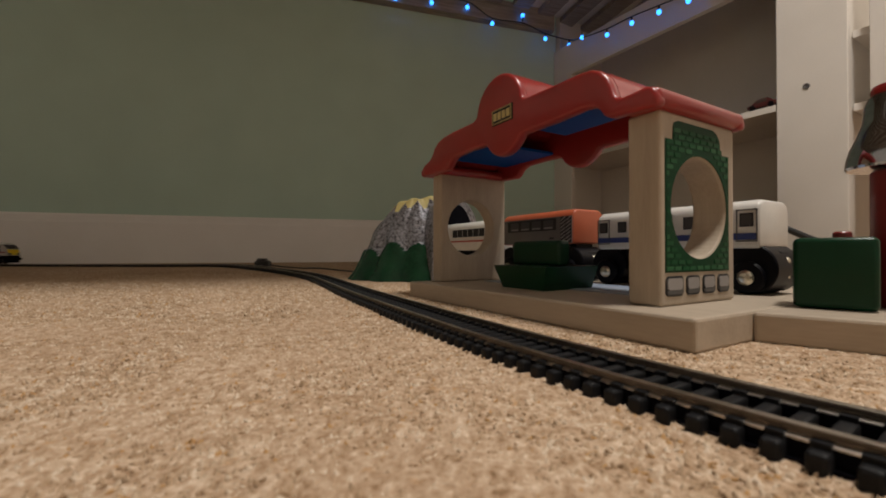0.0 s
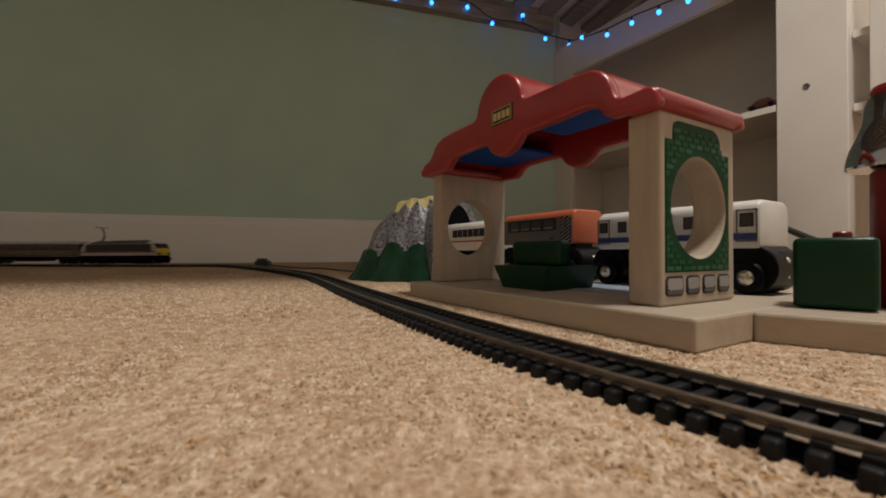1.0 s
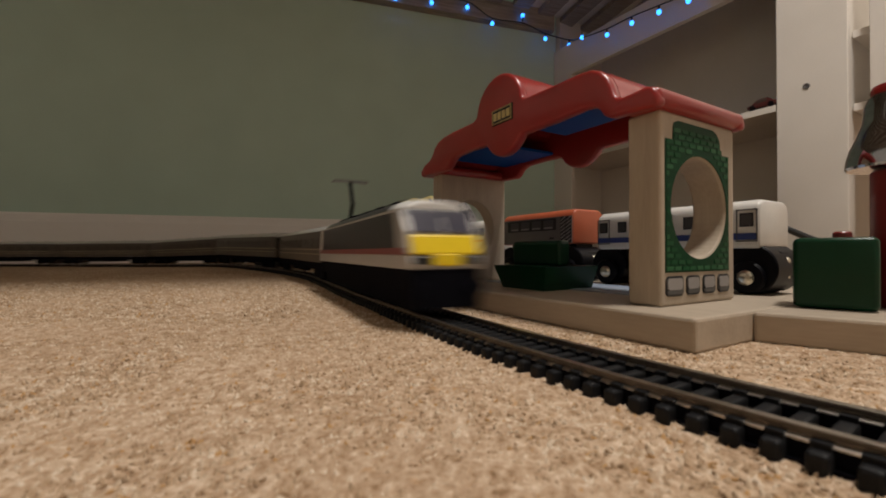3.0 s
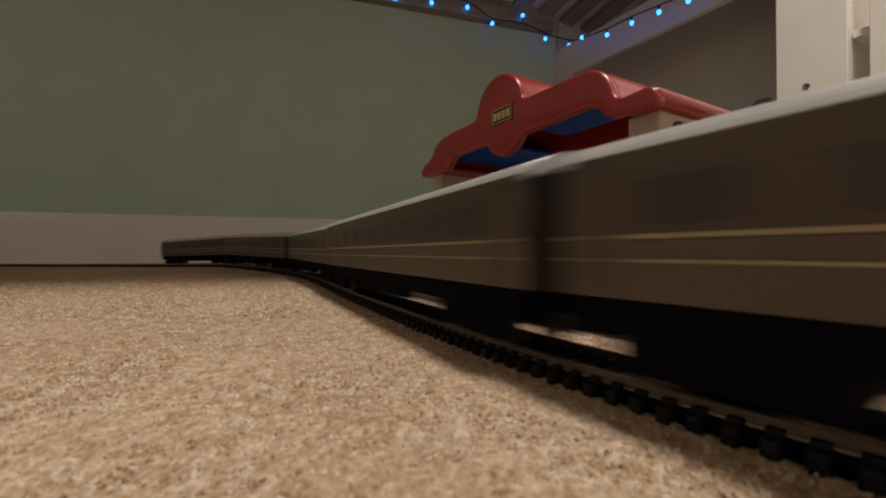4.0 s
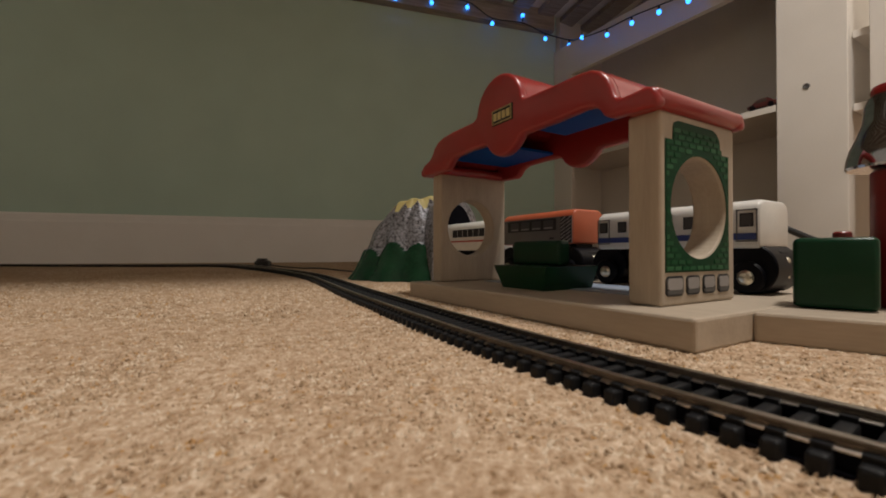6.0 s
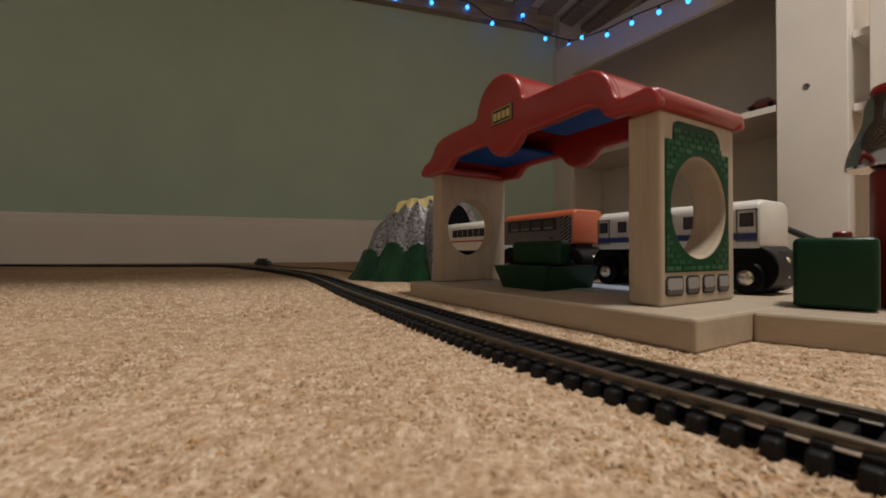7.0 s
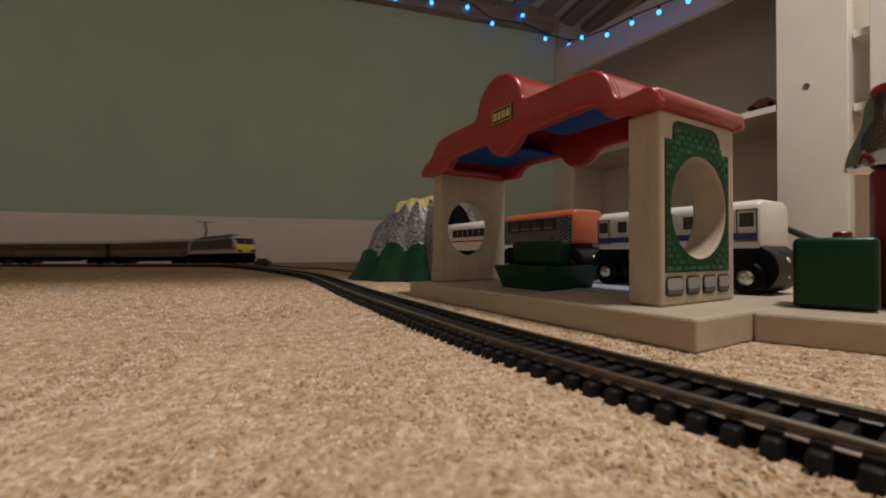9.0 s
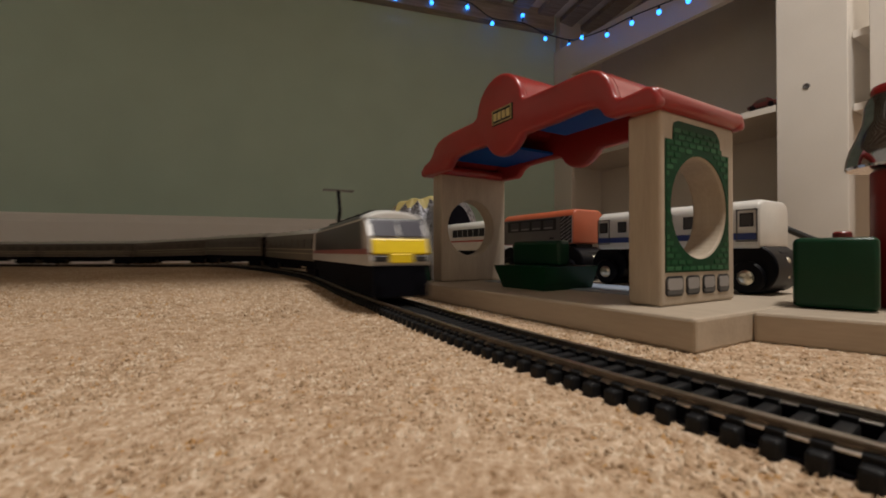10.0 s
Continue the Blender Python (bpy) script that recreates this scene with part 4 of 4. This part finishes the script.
def build_loco():
    o = holder("electric_locomotive", pose(0, -0.5, RAIL_Z), "model electric locomotive, dark grey, white and yellow nose", "model locomotive")
    h = 0.1150
    # side view of the body: raked noses
    lower = [(-h, 0.0166), (h, 0.0166), (h + 0.0006, 0.0200), (h - 0.0010, 0.0235), (-h + 0.0010, 0.0235), (-h - 0.0006, 0.0200)]
    part("lower_body", prism(lower, "y", -0.0178, 0.0178, 0.0010, 2), LOCO_WHITE, o, "off-white lower body")
    for sy in (-1, 1):
        y0, y1 = sorted((sy * 0.0174, sy * 0.0182))
        part("cantrail", box(-h + 0.012, h - 0.012, min(sy * 0.0166, sy * 0.0180), max(sy * 0.0166, sy * 0.0180), 0.0430, 0.0440), LOCO_WHITE, o, "thin white roof edge")
        part("band", box(-h + 0.004, h - 0.004, y0, y1, 0.0232, 0.0262), LOCO_RED, o, "red band along the side")
    upper = [(-h + 0.0010, 0.0235), (h - 0.0010, 0.0235), (h - 0.0036, 0.0335), (h - 0.0105, 0.0440), (-h + 0.0105, 0.0440), (-h + 0.0036, 0.0335)]
    part("upper_body", prism(upper, "y", -0.0176, 0.0176, 0.0010, 2), LOCO_GREY, o, "dark grey upper body")
    arc = [(0.0168 * math.cos(a), 0.0436 + 0.0068 * math.sin(a)) for a in np.linspace(0, math.pi, 15)]
    part("roof", prism([(-0.0168, 0.0425)] + arc[::-1] + [(0.0168, 0.0425)], "x", -h + 0.030, h - 0.030), LOCO_GREY, o)
    for sx in (-1, 1):
        dome = prism([(-0.0170, 0.0420)] + arc[::-1] + [(0.0170, 0.0420)], "x", min(sx * (h - 0.030), sx * (h - 0.0108)), max(sx * (h - 0.030), sx * (h - 0.0108)), 0.002, 3)
        for v in dome.verts:
            if abs(v.co.x) > h - 0.014:
                v.co.z = 0.0425 + (v.co.z - 0.0425) * 0.75
        part("cab_roof", dome, LOCO_WHITE_LIT, o, "white cab roof")
        part("cab_side", prism([(sx * (h - 0.0005), 0.0236), (sx * (h - 0.0032), 0.0336), (sx * (h - 0.0102), 0.0432), (sx * (h - 0.0185), 0.0432), (sx * (h - 0.0140), 0.0236)], "y", -0.0181, 0.0181, 0.0004, 1), LOCO_WHITE, o, "white cab")
        part("nose", prism([(sx * (h + 0.0012), 0.0230), (sx * (h - 0.0019), 0.0322), (sx * (h - 0.0100), 0.0322), (sx * (h - 0.0100), 0.0230)], "y", -0.0166, 0.0166, 0.0012, 2), LOCO_YELLOW, o, "bright yellow warning panel")
        part("lower_nose", prism([(sx * (h + 0.0014), 0.0182), (sx * (h + 0.0012), 0.0234), (sx * (h - 0.0080), 0.0234), (sx * (h - 0.0080), 0.0182)], "y", -0.0070, 0.0070, 0.0004, 1), LOCO_YELLOW, o)
        for sy in (-1, 1):
            part("windscreen", prism([(sx * (h - 0.0018), 0.0333), (sx * (h - 0.0085), 0.0426), (sx * (h - 0.0110), 0.0426), (sx * (h - 0.0060), 0.0333)], "y", min(sy * 0.0007, sy * 0.0152), max(sy * 0.0007, sy * 0.0152), 0.0001, 1), LOCO_GLASS, o, "dark windscreen")
            part("headlight", box(min(sx * (h - 0.002), sx * (h + 0.0018)), max(sx * (h - 0.002), sx * (h + 0.0018)), sy * 0.0118 - 0.0038, sy * 0.0118 + 0.0038, 0.0190, 0.0222, 0.0004, 1), LABEL_BLACK, o, "dark headlight cluster")
            part("buffer", lathe([(0.0016, 0), (0.0016, 0.005), (0.0036, 0.0052), (0.0036, 0.0062)], pose(sx * h, sy * 0.0115, 0.0125, 0, 90 * sx, 0), 14), CHASSIS, o)
        part("buffer_beam", box(min(sx * (h - 0.01), sx * (h + 0.0006)), max(sx * (h - 0.01), sx * (h + 0.0006)), -0.0165, 0.0165, 0.0030, 0.0207, 0.0006, 1), CHASSIS, o)
        bogie(o, sx * 0.070, 0.040, 0.0072, "black motor bogie")
    part("underframe", join(box(-0.045, 0.045, -0.0150, 0.0150, 0.0025, 0.0128, 0.0008, 1), box(-h + 0.004, h - 0.004, -0.0160, 0.0160, 0.0112, 0.0212)), CHASSIS, o)
    for k in range(4):
        part("roof_box", box(-0.030 + k * 0.03 - 0.008, -0.030 + k * 0.03 + 0.008, -0.006, 0.006, 0.0498, 0.0520, 0.0006, 1), CHASSIS, o)
    # raised pantograph towards the rear
    pan = part("pantograph", join(tube([(-0.072, 0, 0.0498), (-0.062, 0, 0.0640)], 0.0017), tube([(-0.062, 0, 0.0640), (-0.071, 0, 0.0835)], 0.0016), box(-0.080, -0.056, -0.007, 0.007, 0.0495, 0.0512)), CHASSIS, o, "raised dark pantograph")
    part("collector", join(box(-0.0735, -0.0715, -0.0140, 0.0140, 0.0832, 0.0844), box(-0.0695, -0.0675, -0.0140, 0.0140, 0.0832, 0.0844), box(-0.0735, -0.0675, -0.0142, -0.0128, 0.0828, 0.0842), box(-0.0735, -0.0675, 0.0128, 0.0142, 0.0828, 0.0842)), BOLT_GREY, pan)
    return o


LOCO = build_loco()
COACHES = [build_coach()]
lift_body(LOCO)
lift_body(COACHES[0])
for _ in range(5):
    COACHES.append(copy_thing(COACHES[0], pose(0, -0.5, RAIL_Z)))


def build_small_things():
    # power clip on the track and its lead
    clip = holder("track_power_clip", pose(-0.333, 0.775, rise(-0.333, 0.775) + 0.001), "black track power clip with a lead", "power clip")
    part("housing", join(box(-0.013, 0.012, -0.010, 0.010, 0.0, 0.0125, 0.003, 2), box(-0.010, 0.006, -0.007, 0.007, 0.0115, 0.0165, 0.002, 2)), CABLE, clip)
    lead = tube(smooth_line([(0.010, 0, 0.007), (0.022, 0.0, 0.003), (0.07, -0.01, -0.001), (0.11, -0.03, -0.0005), (0.15, -0.055, -0.0025), (0.21, -0.12, -0.004), (0.26, -0.18, -0.0045)]), 0.0013)
    part("lead", lead, CABLE, clip)
    # cable behind the wagons
    cab = link_mesh("black_cable", tube(smooth_line([(0.26, 0.33, 0.0016), (0.245, 0.325, 0.025), (0.228, 0.312, 0.052), (0.222, 0.28, 0.052), (0.233, 0.268, 0.044), (0.25, 0.262, 0.0345), (0.268, 0.26, 0.015), (0.29, 0.27, 0.0016), (0.33, 0.30, 0.0016)]), 0.0021), CABLE)
    tagged(cab, "thick black cable looping behind the wagons", "cable")
    # fairy lights under the bed
    string = holder("fairy_lights", Matrix.Identity(4), "string of blue glowing fairy lights under the bed", "fairy lights")
    bulbs = [(-0.1757, 1.5395, 0.9762), (-0.043, 1.5814, 0.9846), (0.0949, 1.625, 0.993), (0.1957, 1.6568, 0.9462), (0.3251, 1.6977, 1.0012), (0.4249, 1.7293, 0.9224), (0.5338, 1.7637, 0.9137),
             (0.5397, 1.6161, 0.8687), (0.5978, 1.5185, 0.8286), (0.6494, 1.4318, 0.8243), (0.6993, 1.3479, 0.8129), (0.7472, 1.2674, 0.801)]
    line = []
    for k, b in enumerate(bulbs):
        up = 0.0 if k in (4, 7) else 0.022
        line.append((b[0], b[1], b[2] + up if k != 4 else b[2] - 0.03))
        bulb = part("bulb", lathe([(0.0005, -0.0078), (0.0045, -0.0066), (0.0072, -0.0025), (0.0077, 0.001), (0.0064, 0.005), (0.003, 0.008)], Matrix.Translation(b), 16), BULB, string, "glowing blue bulb", smooth=True)
        part("socket", lathe([(0.0032, 0.007), (0.0032, 0.022)], Matrix.Translation(b) @ (pose(0, 0, 0, 180) if k == 4 else Matrix.Identity(4)), 10), CABLE, bulb)
    part("wire", tube(smooth_line([(-0.5, 1.44, 1.0)] + line + [(0.80, 1.17, 0.80)], 8), 0.0022), CABLE, string)
    # toy car on the shelf
    car = holder("toy_car", SIDE @ pose(0.7700, 0.016, 0.43, 0, 0, 180) @ Matrix.Scale(1.2, 4), "small dark red die-cast toy car on the shelf", "toy car")
    shape = [(-0.029, 0.004), (0.029, 0.004), (0.030, 0.011), (0.020, 0.0135), (0.009, 0.0225), (-0.012, 0.0230), (-0.023, 0.0145), (-0.030, 0.0130)]
    part("body", prism(shape, "y", -0.012, 0.012, 0.002), CAR_RED, car)
    for q in (-1, 1):
        part("side_window", prism([(-0.011, 0.0145), (0.012, 0.0142), (0.007, 0.0205), (-0.009, 0.0210)], "y", min(q * 0.0116, q * 0.0124), max(q * 0.0116, q * 0.0124)), COACH_GLASS, car)
        for e in (-1, 1):
            part("wheel", lathe([(0.0055, -0.002), (0.0060, -0.0015), (0.0060, 0.0015), (0.0055, 0.002)], pose(e * 0.018, q * 0.0115, 0.006, 90), 16), BLACK_TOY, car)


build_small_things()

# ---- the train's run: seconds and metres of its nose along the loop ----
RUNS = [(0.0, 0.1835), (0.2, 0.2546), (0.4, 0.3434), (0.6, 0.4390), (0.8, 0.5360), (1.0, 0.6200), (1.2, 0.7150), (1.4, 0.8190), (1.6, 0.9090), (1.8, 0.9910), (2.0, 1.0870), (2.2, 1.2107), (2.4, 1.3264), (2.5, 1.3582), (2.7, 1.4392), (3.8, 2.3783), (4.1, 2.5815), (4.4, 2.8157), (4.5, 2.8960), (4.7, 3.0595), (5.0, 3.2090), (5.2, 3.3614), (5.3, 3.4436), (5.4, 3.5244), (5.5, 3.5867), (5.6, 3.6451), (7.8, 5.5826), (8.0, 5.6860), (8.3, 5.8832), (8.5, 6.0095), (8.8, 6.2160), (9.0, 6.3209), (9.3, 6.5000), (9.5, 6.6577), (9.7, 6.7631), (9.8, 6.8107), (9.9, 6.8814), (10.0, 6.9456)]


def nose_at(t):
    """Monotone cubic through RUNS."""
    x = np.array([r[0] for r in RUNS])
    y = np.array([r[1] for r in RUNS])
    d = np.diff(y) / np.diff(x)
    m = np.concatenate([[d[0]], [2 * a * b / (a + b) if a * b > 0 else 0 for a, b in zip(d, d[1:])], [d[-1]]])
    i = int(np.clip(np.searchsorted(x, t) - 1, 0, len(d) - 1))
    h = x[i + 1] - x[i]
    u = (t - x[i]) / h
    return (2 * u ** 3 - 3 * u ** 2 + 1) * y[i] + (u ** 3 - 2 * u ** 2 + u) * h * m[i] + (3 * u ** 2 - 2 * u ** 3) * y[i + 1] + (u ** 3 - u ** 2) * h * m[i + 1]


def ride(s, half):
    """The pose of a vehicle whose middle is s metres along, on two bogies."""
    a, b = on_line(s - half), on_line(s + half)
    d = (b - a).normalized()
    n = Vector((-d.y, d.x, 0)).normalized()
    k = d.cross(n)
    c = (a + b) / 2
    return Matrix(((d.x, n.x, k.x, c.x), (d.y, n.y, k.y, c.y), (d.z, n.z, k.z, c.z + RAIL_Z), (0, 0, 0, 1)))


def motions():
    times = [k / 10 for k in range(101)]
    walk(LOCO, [(t, ride(nose_at(t) - 0.1170, 0.070)) for t in times])
    for k, c in enumerate(COACHES):
        walk(c, [(t, ride(nose_at(t) - 0.2340 - 0.1370 - 0.274 * k, 0.094)) for t in times])


motions()
